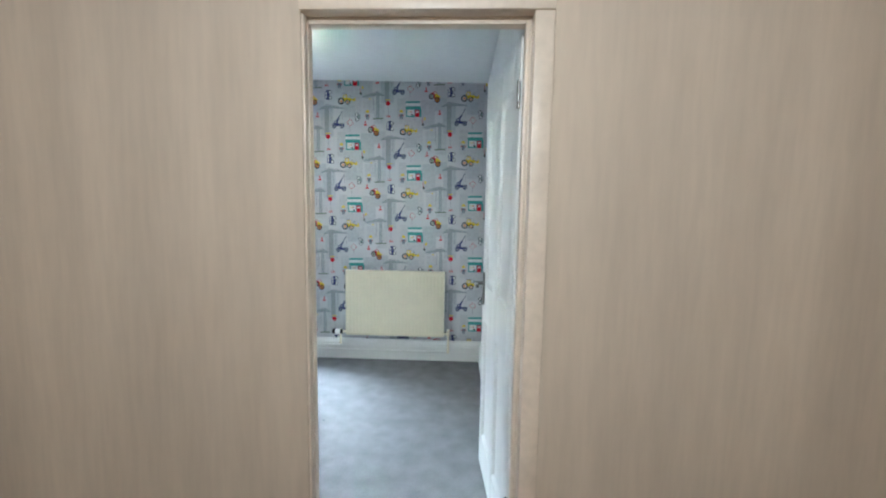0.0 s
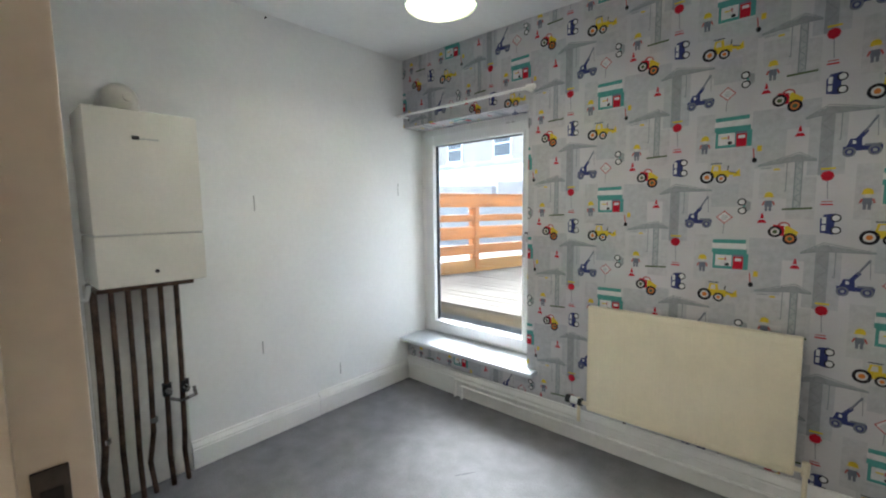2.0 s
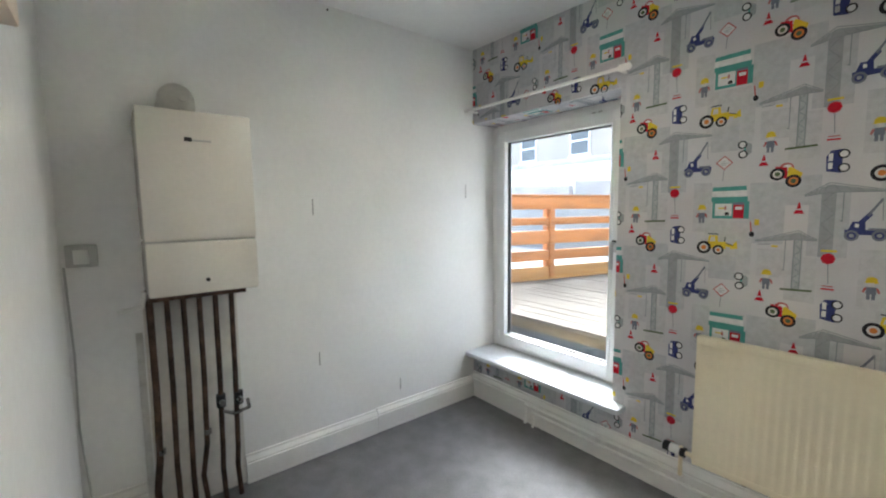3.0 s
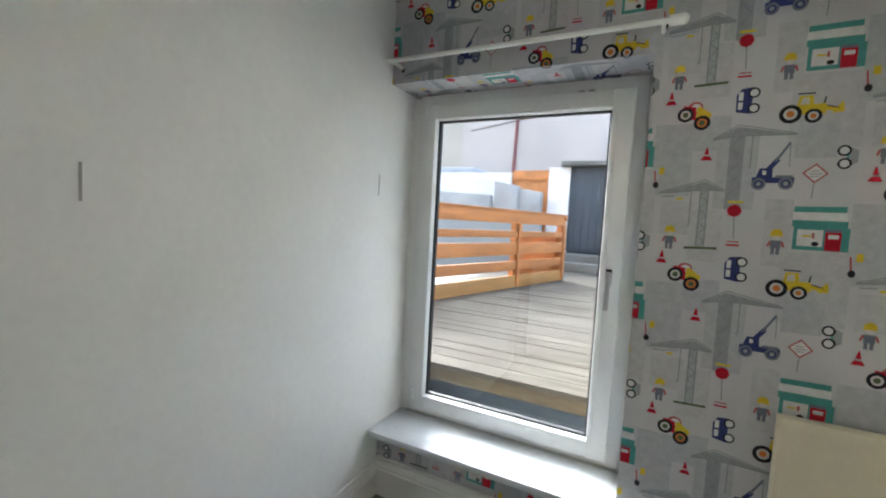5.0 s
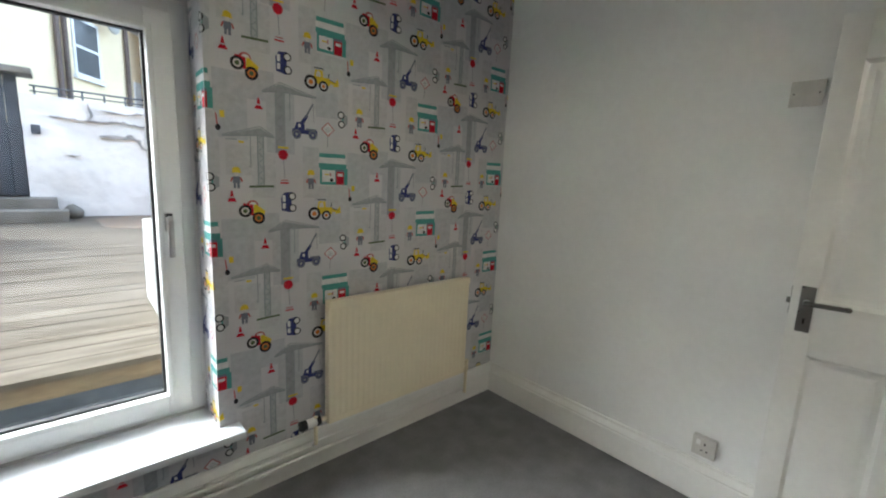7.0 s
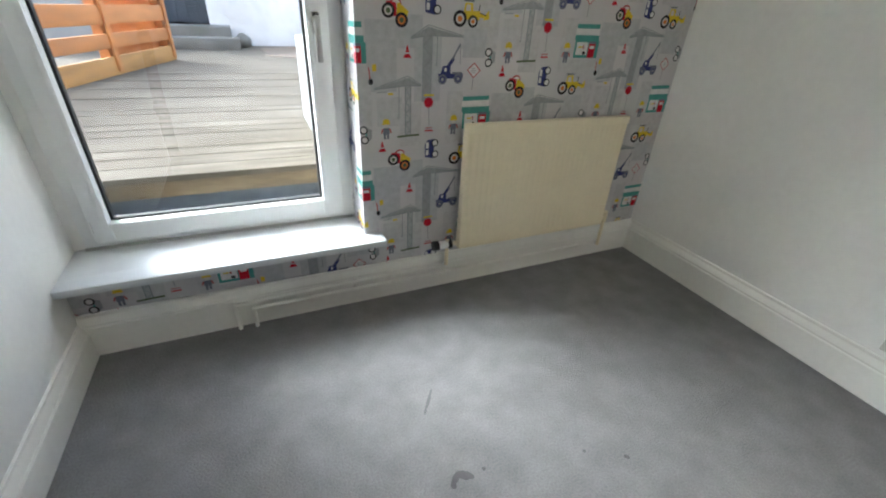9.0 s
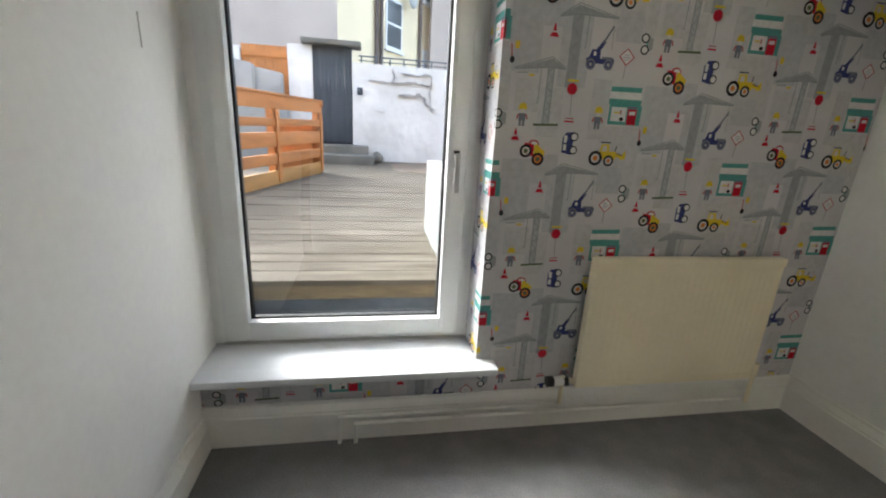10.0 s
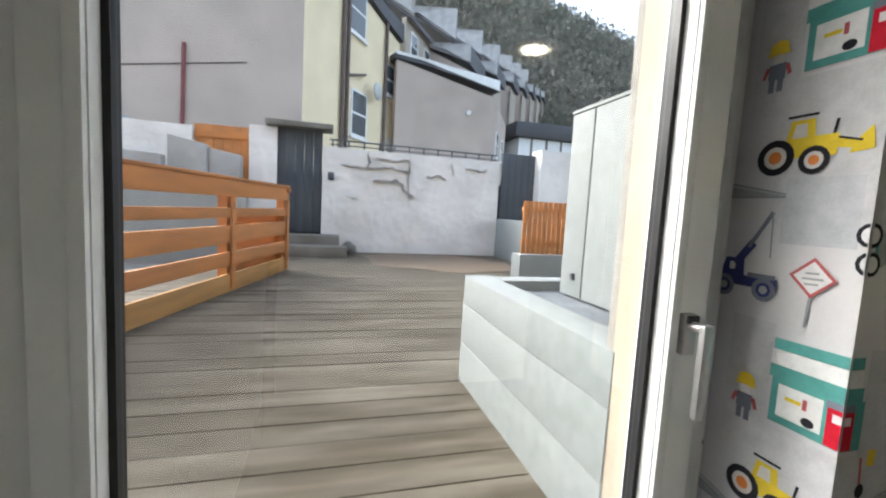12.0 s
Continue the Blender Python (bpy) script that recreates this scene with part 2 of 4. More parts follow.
def bx(x0, x1, y0, y1, z0, z1, bev=0.0, m=None):
    return box(bmesh.new(), x0, x1, y0, y1, z0, z1, m, bev)


def cyl(bm, p, q, r, n=12, r2=None):
    p, q = Vector(p), Vector(q)
    d = q - p
    m = Matrix.Translation((p + q) / 2) @ d.to_track_quat("Z", "Y").to_matrix().to_4x4()
    bmesh.ops.create_cone(bm, cap_ends=True, segments=n, radius1=r, radius2=r if r2 is None else r2, depth=d.length, matrix=m)
    return bm


def ball(bm, p, r, n=12):
    bmesh.ops.create_uvsphere(bm, u_segments=n, v_segments=max(6, n // 2), radius=r, matrix=Matrix.Translation(p))
    return bm


def tube(bm, pts, r, n=10):
    for a, b in zip(pts, pts[1:]):
        cyl(bm, a, b, r, n)
    for a in pts[1:-1]:
        ball(bm, a, r * 1.02, n)
    return bm


def mesh_of(name, bm, material):
    me = bpy.data.meshes.new(name)
    bmesh.ops.recalc_face_normals(bm, faces=bm.faces)
    bm.to_mesh(me)
    bm.free()
    for m in (material if isinstance(material, (list, tuple)) else [material]):
        me.materials.append(m)
    return me


def smooth(ob, angle=40):
    me = ob.data
    me.polygons.foreach_set("use_smooth", [True] * len(me.polygons))
    me.set_sharp_from_angle(angle=radians(angle))
    return ob


def part(name, bm, material, parent=None, label="", soft=True):
    ob = new(name, mesh_of(name, bm, material))
    if soft:
        smooth(ob)
    if parent:
        ob.parent = parent
        top = parent.matrix_basis if not parent.parent else parent.parent.matrix_basis @ parent.matrix_parent_inverse @ parent.matrix_basis
        ob.matrix_parent_inverse = top.inverted()
    return tagged(ob, label)


def thing(name, at, label, category, group="", kind=""):
    e = new(name)
    e.empty_display_size = 0.1
    e.matrix_basis = Matrix.Translation(at)
    return tagged(e, label, category, group, kind)


def single(name, bm, material, label, category, group="", kind="", soft=True):
    return tagged(part(name, bm, material, None, label, soft), label, category, group, kind)


def structure(name, bm, material, label="", soft=False):
    return tagged(part(name, bm, material, None, label, soft), label, "", "", "structure")


def ring(bm, x0, x1, z0, z1, l, r, b, t, y0, y1, bev=0.004):
    box(bm, x0, x0 + l, y0, y1, z0, z1, None, bev)
    box(bm, x1 - r, x1, y0, y1, z0, z1, None, bev)
    box(bm, x0 + l - 0.001, x1 - r + 0.001, y0 + 0.0008, y1 - 0.0008, z0, z0 + b, None, bev)
    box(bm, x0 + l - 0.001, x1 - r + 0.001, y0 + 0.0008, y1 - 0.0008, z1 - t, z1, None, bev)
    return bm


def profile_run(bm, prof, p, q, inward):
    """A moulding: the profile (out, up) swept from p to q, standing out along inward."""
    p, q, n = Vector(p), Vector(q), Vector(inward).normalized()
    a = [bm.verts.new(p + n * o + Vector((0, 0, u))) for o, u in prof]
    b = [bm.verts.new(q + n * o + Vector((0, 0, u))) for o, u in prof]
    k = len(prof)
    for i in range(k):
        bm.faces.new((a[i], a[(i + 1) % k], b[(i + 1) % k], b[i]))
    bm.faces.new(a)
    bm.faces.new(b[::-1])
    return bm


# ---- the room's shell ----
XL, XR, YD, YW = -2.63, 0.07, 1.415, 3.6      # left wall, right wall, door wall, window wall
YO = 3.95                                      # outer face of the window wall
RX0, RX1, RZ0, RZ1 = -2.63, -1.55, 0.33, 1.955  # window recess
DX0, DX1, DZ1 = -0.656, 0.062, 1.955             # doorway


def ceil_z(x):
    return 2.45 - 0.0148 * (x - XL)


structure("floor", bx(XL - 0.1, XR + 0.1, 1.32, YW + 0.05, -0.12, 0.0), CARPET, "grey short-pile carpet with faint stains")
bm = bx(XL - 0.1, XR + 0.1, YD - 0.01, YW + 0.3, 0, 0.1)
for v in bm.verts:
    v.co.z += ceil_z(v.co.x)
structure("ceiling", bm, CEIL, "white painted plaster ceiling")
structure("wall_west", bx(XL - 0.15, XL, YD, YO, -0.1, 2.6), PAINT, "white painted plaster wall with small scratches")
structure("wall_east", bx(XR, XR + 0.14, YD + 0.0, YO, -0.1, 2.6), PAINT, "white painted plaster wall")
bm = bx(RX1, XR + 0.14, YW, YO, -0.1, 2.6)
box(bm, XL, RX1, YW, YO, RZ1, 2.6)
box(bm, XL, RX1, YW, YO, -0.1, RZ0)
wall_n = structure("wall_north", bm, PAPER, "wall papered with children's vehicle print wallpaper")
# outside skin of the house
bm = bx(RX1 + 0.02, 6.0, YO + 0.002, YO + 0.03, -0.1, 4.6)
box(bm, -9.0, RX0 - 0.02, YO + 0.002, YO + 0.03, -0.1, 4.6)
box(bm, RX0 - 0.02, RX1 + 0.02, YO + 0.002, YO + 0.03, RZ1, 4.6)
structure("wall_outside", bm, RENDERW, "pale rendered outside wall of the house")
# wall between room and landing
YH = 1.317
bm = bx(XL - 0.15, DX0 - 0.03, YH + 0.03, YD, -0.1, 2.6)
box(bm, DX1 + 0.03, 1.6, YH + 0.03, YD, -0.1, 2.6)
box(bm, DX0 - 0.03, DX1 + 0.03, YH + 0.03, YD, DZ1 + 0.03, 2.6)
structure("wall_south", bm, PAINT, "white painted plaster wall with the doorway")
bm = bx(-2.2, -0.645, YH, YH + 0.03, -0.1, 2.5)
box(bm, 0.126, 1.6, YH, YH + 0.03, -0.1, 2.5)
box(bm, -0.645, 0.126, YH, YH + 0.03, DZ1 + 0.045, 2.5)
structure("wall_landing_north", bm, HALLPAPER, "landing wall with beige vertically ribbed wallpaper")
structure("wall_landing_south", bx(-2.2, 1.6, -2.0, -1.9, -0.1, 2.5), HALLPAPER, "landing wall with beige wallpaper")
structure("wall_landing_west", bx(-2.3, -2.2, -2.0, 1.34, -0.1, 2.5), HALLPAPER, "landing wall with beige wallpaper")
structure("wall_landing_east", bx(1.6, 1.7, -2.0, 1.34, -0.1, 2.5), HALLPAPER, "landing wall with beige wallpaper")
structure("floor_landing", bx(-2.2, 1.6, -1.9, 1.32, -0.12, 0.0), HALLFLOOR, "brown carpet of the landing")
structure("ceiling_landing", bx(-2.3, 1.7, -2.0, 1.34, 2.4, 2.5), CEIL, "white ceiling of the landing")

# skirting with a moulded top
PROF = [(0, 0), (0.024, 0), (0.024, 0.128), (0.02, 0.134), (0.022, 0.142), (0.016, 0.155), (0.009, 0.168), (0.008, 0.18), (0, 0.182)]
bm = bmesh.new()
profile_run(bm, PROF, (XL, YW, 0), (XR, YW, 0), (0, -1, 0))
structure("baseboard", bm, GLOSS, "white gloss moulded skirting board")
bm = bmesh.new()
profile_run(bm, [(o, u * 0.83) for o, u in PROF], (XL, 2.78, 0), (XL, YW - 0.024, 0), (1, 0, 0))
profile_run(bm, [(o * 1.12, u * 0.79) for o, u in PROF], (XL, 2.03, 0), (XL, 2.777, 0), (1, 0, 0))
structure("baseboard", bm, GLOSS, "white gloss moulded skirting board")
bm = bmesh.new()
profile_run(bm, PROF, (XL, YD, 0), (XL, 1.635, 0), (1, 0, 0))
structure("baseboard", bm, GLOSS, "white gloss moulded skirting board")
bm = bmesh.new()
profile_run(bm, PROF, (XR, YD + 0.05, 0), (XR, YW - 0.024, 0), (-1, 0, 0))
structure("baseboard", bm, GLOSS, "white gloss moulded skirting board")
bm = bmesh.new()
profile_run(bm, PROF, (XL + 0.024, YD, 0), (DX0 - 0.1, YD, 0), (0, 1, 0))
structure("baseboard", bm, GLOSS, "white gloss moulded skirting board")

# doorway: lining, stops, architraves
lin = thing("door_frame", (DX0, 1.37, 0), "cream painted timber door frame with strike plates", "door frame", kind="structure")
part("lining", bx(DX0 - 0.03, DX0, YH + 0.031, 1.427, 0, DZ1, 0.003), HALLTRIM, lin)
part("lining", bx(DX1, DX1 + 0.03, YH + 0.031, 1.427, 0, DZ1, 0.003), HALLTRIM, lin)
part("lining", bx(DX0 - 0.03, DX1 + 0.03, YH + 0.031, 1.427, DZ1, DZ1 + 0.03, 0.003), HALLTRIM, lin)
part("door_stop", bx(DX0, -0.633, 1.35, 1.386, 0, DZ1, 0.004), HALLTRIM, lin)
part("door_stop", bx(DX1 - 0.014, DX1, 1.35, 1.386, 0, DZ1, 0.004), HALLTRIM, lin)
part("door_stop", bx(-0.633, DX1 - 0.014, 1.35, 1.386, DZ1 - 0.014, DZ1, 0.004), HALLTRIM, lin)
part("bead", bx(-0.6435, -0.634, YH - 0.004, 1.346, 0, DZ1 + 0.004, 0.006), HALLTRIM, lin)
part("architrave", bx(DX1 + 0.004, 0.126, YH - 0.022, YH + 0.031, 0, DZ1 + 0.004, 0.006), HALLTRIM, lin)
part("architrave", bx(-0.6435, 0.127, YH - 0.024, YH + 0.031, DZ1 + 0.005, DZ1 + 0.05, 0.006), HALLTRIM, lin)
for z0, z1 in ((1.128, 1.168), (0.972, 1.018)):
    pl = part("strike_plate", bx(DX0 - 0.001, DX0 + 0.0025, 1.392, 1.412, z0, z1, 0.001), SILVER if z0 < 1 else OLDMETAL, lin, "worn metal strike plate")
    part("keep_hole", bx(DX0 + 0.0015, DX0 + 0.0032, 1.396, 1.408, z0 + 0.01, z1 - 0.014), DARK, pl)
part("architrave", bx(DX0 - 0.095, DX0 - 0.012, YD, YD + 0.012, 0, DZ1 + 0.07, 0.004), GLOSS, lin, "white gloss architrave")
part("architrave", bx(DX0 - 0.095, XR - 0.002, YD, YD + 0.0115, DZ1 + 0.012, DZ1 + 0.085, 0.004), GLOSS, lin, "white gloss architrave")

# ---- wallpaper print ----
def ell(c, x, z, rx, rz=None, n=12):
    rz = rx if rz is None else rz
    return (c, [(x + rx * math.cos(2 * math.pi * i / n), z + rz * math.sin(2 * math.pi * i / n)) for i in range(n)])


def rec(c, x0, x1, z0, z1, lean=0.0):
    return (c, [(x0, z0), (x1, z0 + lean), (x1, z1 + lean), (x0, z1)])


def seg(c, x0, z0, x1, z1, w=0.004):
    d = math.hypot(x1 - x0, z1 - z0)
    nx, nz = -(z1 - z0) / d * w / 2, (x1 - x0) / d * w / 2
    return (c, [(x0 + nx, z0 + nz), (x0 - nx, z0 - nz), (x1 - nx, z1 - nz), (x1 + nx, z1 + nz)])


def wheel(x, z, r, rim="black", hub="hub", mid="cream"):
    return [ell(rim, x, z, r, n=16), ell(mid, x, z, r * 0.62), ell(hub, x, z, r * 0.36)]


def cone(x, z, h=0.042):
    return [("red", [(x - 0.007, z + h * 0.45), (x + 0.007, z + h * 0.45), (x + 0.002, z + h), (x - 0.002, z + h)]), rec("red", x - 0.015, x + 0.015, z, z + 0.006),
            ("red", [(x - 0.013, z + 0.006), (x + 0.013, z + 0.006), (x + 0.009, z + 0.014), (x - 0.009, z + 0.014)])]


def worker(x, z, body="slate"):
    return [ell("yellow", x, z, 0.015, 0.014), ("yellow", [(x - 0.019, z - 0.008), (x + 0.019, z - 0.008), (x + 0.012, z), (x - 0.012, z)]), rec("cream", x - 0.008, x + 0.008, z - 0.022, z - 0.008),
            rec(body, x - 0.013, x + 0.013, z - 0.047, z - 0.022), rec(body, x - 0.011, x - 0.002, z - 0.066, z - 0.047), rec(body, x + 0.002, x + 0.011, z - 0.066, z - 0.047),
            seg("rose", x - 0.014, z - 0.025, x - 0.02, z - 0.042, 0.006), seg("rose", x + 0.014, z - 0.025, x + 0.02, z - 0.042, 0.006)]


def crane(x, ztop, zbot, left, right, w, heavy, drop):
    s = [seg("line" if heavy < 1 else "pale", x - w / 2, ztop - 0.03, x - w / 2, zbot, 0.004), seg("line" if heavy < 1 else "pale", x + w / 2, ztop - 0.03, x + w / 2, zbot, 0.004)]
    s = [rec("pale" if heavy else "haze", x - w / 2, x + w / 2, zbot, ztop - 0.02)] + s
    n = int((ztop - zbot) / (w * 1.1))
    for i in range(n):
        a, b = ztop - 0.03 - (ztop - 0.03 - zbot) * i / n, ztop - 0.03 - (ztop - 0.03 - zbot) * (i + 1) / n
        e = 1 if i % 2 else -1
        s.append(seg("line", x - e * w / 2, a, x + e * w / 2, b, 0.0025))
    zj = ztop - 0.034
    s += [seg("line", left, zj - 0.012, x, zj, 0.004), seg("line", x, zj, right, zj - 0.002, 0.004), seg("line", left, zj - 0.008, x, ztop, 0.003), seg("line", x, ztop, right, zj + 0.002, 0.003),
          ("pale", [(left, zj - 0.01), (x, zj), (x, ztop - 0.006)]), ("pale", [(x, zj), (right, zj), (x, ztop - 0.006)])]
    k = 5
    for i in range(1, k):
        f = i / k
        s.append(seg("line", left + (x - left) * f, zj - 0.01 + 0.01 * f, left + (x - left) * min(1, f + 0.12), zj + (ztop - zj) * f, 0.002))
        s.append(seg("line", x + (right - x) * f, zj, x + (right - x) * max(0, f - 0.12), zj + (ztop - zj) * (1 - f), 0.002))
    s.append(seg("line", drop[0], zj, drop[0], drop[1], 0.003))
    s.append(seg("line", drop[0], drop[1], drop[0] - 0.006, drop[1] + 0.004, 0.003))
    return s


# faint office blocks behind the vehicles
TILE = [rec("wash", 0.285, 0.4, -0.21, 0.03), rec("wash", -0.05, 0.06, -0.53, -0.28), rec("chalk", 0.13, 0.3, -0.34, -0.12), rec("chalk", 0.32, 0.42, -0.34, -0.23), rec("wash", 0.4, 0.5, -0.06, 0.05), rec("chalk", 0.08, 0.15, -0.17, 0.04),
        rec("wash", 0.15, 0.25, -0.37, -0.27), rec("chalk", -0.12, -0.03, -0.17, 0.0)]
TILE += crane(0.003, -0.262, -0.531, -0.064, 0.152, 0.036, 1, (0.042, -0.4))
TILE += crane(0.445, -0.155, -0.381, 0.312, 0.498, 0.022, 0, (0.408, -0.31))
TILE += [rec("olive", 0.4, 0.494, -0.387, -0.379, 0.004), rec("yellow", 0.365, 0.385, -0.222, -0.214), seg("line", 0.32, -0.213, 0.36, -0.211, 0.003)]
# lollipop stop sign with its foot
TILE += [rec("yellow", -0.02, 0.022, 0.024, 0.032), ell("red", 0, 0, 0.0205, n=8), seg("line", 0.001, -0.02, 0.005, -0.09, 0.003), rec("rose", -0.012, 0.02, -0.102, -0.098), rec("red", -0.014, 0.022, -0.114, -0.108)]
# shop with fuel pump
TILE += [rec("teal", 0.152, 0.274, 0.002, 0.019, 0.002), rec("white", 0.15, 0.276, -0.022, 0.002), rec("teal", 0.15, 0.28, -0.042, -0.022), rec("teal", 0.155, 0.286, -0.112, -0.042), rec("white", 0.165, 0.226, -0.1, -0.05),
         rec("yellow", 0.176, 0.198, -0.072, -0.066), rec("rose", 0.2, 0.206, -0.076, -0.06), ell("black", 0.209, -0.092, 0.009, 0.007), rec("slate", 0.229, 0.268, -0.056, -0.046), rec("red", 0.231, 0.268, -0.111, -0.056), rec("white", 0.238, 0.262, -0.075, -0.063)]
TILE += worker(0.115, -0.066) + worker(0.355, -0.324, "slate") + cone(0.441, -0.092) + cone(0.337, -0.44)
TILE += [seg("rose", 0.293, -0.124, 0.297, -0.165, 0.005), ell("black", 0.299, -0.174, 0.009, 0.011), rec("yellow", 0.306, 0.322, -0.138, -0.114)]
# wheeled digger
TILE += [rec("black", 0.142, 0.184, -0.18, -0.176), ("yellow", [(0.138, -0.235), (0.185, -0.235), (0.18, -0.184), (0.148, -0.184)]), ("cream", [(0.15, -0.212), (0.172, -0.212), (0.17, -0.19), (0.155, -0.19)]), rec("yellow", 0.15, 0.212, -0.24, -0.21),
         seg("yellow", 0.2, -0.222, 0.236, -0.228, 0.012), ("yellow", [(0.226, -0.24), (0.254, -0.236), (0.25, -0.205), (0.236, -0.22)]), seg("black", 0.206, -0.21, 0.209, -0.19, 0.004), seg("black", 0.212, -0.216, 0.24, -0.224, 0.003)]
TILE += wheel(0.129, -0.237, 0.028) + wheel(0.184, -0.245, 0.021)
# red and yellow dumper
TILE += [ell("rose", -0.122, -0.2, 0.022, 0.02), ell("white", -0.12, -0.2, 0.015, 0.013), ("red", [(-0.17, -0.235), (-0.118, -0.24), (-0.12, -0.198), (-0.155, -0.192)]), ("yellow", [(-0.118, -0.245), (-0.08, -0.245), (-0.074, -0.222), (-0.11, -0.196), (-0.118, -0.2)])]
TILE += wheel(-0.149, -0.222, 0.024, hub="olive") + wheel(-0.1, -0.25, 0.024, hub="olive", mid="hub")
# small car seen from the side, standing upright on the paper
TILE += [("navy", [(-0.01, -0.222), (0.03, -0.23), (0.032, -0.146), (0.0, -0.15), (-0.012, -0.17)]), rec("white", -0.006, 0.006, -0.186, -0.16), rec("white", -0.006, 0.006, -0.214, -0.192), ell("black", 0.034, -0.164, 0.016), ell("white", 0.034, -0.164, 0.011), ell("black", 0.036, -0.212, 0.016), ell("white", 0.036, -0.212, 0.011)]
# blue crane lorry
TILE += [rec("navy", 0.05, 0.156, -0.446, -0.428), ("navy", [(0.058, -0.43), (0.102, -0.43), (0.1, -0.4), (0.068, -0.4)]), rec("white", 0.075, 0.085, -0.42, -0.407), rec("slate", 0.108, 0.152, -0.43, -0.422), seg("navy", 0.085, -0.41, 0.112, -0.372, 0.014), seg("slate", 0.105, -0.38, 0.138, -0.322, 0.007),
         seg("line", 0.138, -0.322, 0.141, -0.395, 0.0025)]
TILE += wheel(0.068, -0.449, 0.019, "slate", "pale", "navy") + wheel(0.136, -0.447, 0.019, "slate", "pale", "navy")
# diamond road sign
TILE += [("rose", [(0.172, -0.415), (0.204, -0.446), (0.235, -0.417), (0.204, -0.386)]), ("white", [(0.178, -0.415), (0.204, -0.44), (0.229, -0.417), (0.204, -0.392)]), seg("pale", 0.194, -0.41, 0.212, -0.409, 0.003), seg("pale", 0.19, -0.418, 0.218, -0.417, 0.003), seg("pale", 0.194, -0.426, 0.212, -0.425, 0.003), seg("line", 0.203, -0.446, 0.201, -0.49, 0.003)]
# pale green car on its end
TILE += [("pale", [(0.272, -0.4), (0.296, -0.385), (0.296, -0.35), (0.272, -0.338)]), rec("teal", 0.27, 0.276, -0.4, -0.338), ell("black", 0.264, -0.35, 0.0165), ell("white", 0.264, -0.35, 0.011), ell("black", 0.267, -0.388, 0.0165), ell("white", 0.267, -0.388, 0.011)]

DOT0, STEP_DOWN, STEP_SIDE = (-1.28, 1.425), (0.0125, -0.535), (0.519, 0.281)
INKS = list(INK)


def clip(poly, x0, x1, z0, z1):
    for axis, lim, keep in ((0, x0, 1), (0, x1, -1), (1, z0, 1), (1, z1, -1)):
        out = []
        for a, b in zip(poly, poly[1:] + poly[:1]):
            da, db = (a[axis] - lim) * keep, (b[axis] - lim) * keep
            if da >= 0:
                out.append(a)
            if da * db < 0:
                f = da / (da - db)
                out.append((a[0] + (b[0] - a[0]) * f, a[1] + (b[1] - a[1]) * f))
        poly = out
        if len(poly) < 3:
            return None
    return poly


def print_sheet(name, x0, x1, z0, z1, place, label):
    """The print that falls on the stretch x0..x1, z0..z1 of the paper, laid on a surface by place(u, v, lift)."""
    vs, fs, ms = [], [], []
    for i in range(-6, 7):
        for j in range(-8, 9):
            ox, oz = DOT0[0] + i * STEP_SIDE[0] + j * STEP_DOWN[0], DOT0[1] + i * STEP_SIDE[1] + j * STEP_DOWN[1]
            if ox < x0 - 0.6 or ox > x1 + 0.3 or oz < z0 - 0.1 or oz > z1 + 0.6:
                continue
            for k, (c, poly) in enumerate(TILE):
                p = clip([(ox + a, oz + b) for a, b in poly], x0, x1, z0, z1)
                if p:
                    fs.append(tuple(range(len(vs), len(vs) + len(p))))
                    vs.extend(place(a, b, 0.0008 + 0.000012 * k) for a, b in p)
                    ms.append(INKS.index(c))
    me = bpy.data.meshes.new(name)
    me.from_pydata(vs, [], fs)
    for c in INKS:
        me.materials.append(INK[c])
    me.polygons.foreach_set("material_index", ms)
    ob = new(name, me)
    ob.parent = wall_n
    return tagged(ob, label)


LAB = "printed cranes, diggers, lorries and cones"
print_sheet("wallpaper_print", RX1, XR, 0.18, 2.46, lambda u, v, h: (u, YW - h, v), LAB)
print_sheet("wallpaper_print", XL, RX1, RZ1, 2.46, lambda u, v, h: (u, YW - h, v), LAB)
print_sheet("wallpaper_print", XL, RX1, 0.18, RZ0, lambda u, v, h: (u, YW - h, v), LAB)
print_sheet("wallpaper_print", RX1 - 0.2, RX1, RZ0, RZ1, lambda u, v, h: (RX1 - h, YW + (RX1 - u), v), LAB)
print_sheet("wallpaper_print", XL, RX1, RZ1 - 0.2, RZ1, lambda u, v, h: (u, YW + (RZ1 - v), RZ1 - h), LAB)

# ---- window ----
win = thing("window_1", (-2.07, 3.8, 0.345), "white plastic window with one opening sash, shut", "window", kind="structure")
FX0, FX1, FZ0, FZ1 = -2.592, -1.562, 0.345, 1.945
part("window_frame", ring(bmesh.new(), FX0, FX1, FZ0, FZ1, 0.05, 0.05, 0.034, 0.05, 3.795, 3.865), UPVC, win)
sash = part("sash", ring(bmesh.new(), FX0 + 0.045, FX1 - 0.045, FZ0 + 0.03, FZ1 - 0.045, 0.066, 0.084, 0.08, 0.075, 3.772, 3.84, 0.006), UPVC, win)
GX0, GX1, GZ0, GZ1 = -2.482, -1.69, 0.455, 1.826
part("gasket", ring(bmesh.new(), GX0 - 0.002, GX1 + 0.002, GZ0 - 0.002, GZ1 + 0.002, 0.012, 0.012, 0.01, 0.01, 3.797, 3.824, 0.0), BLACK, sash, "black rubber glazing gasket")
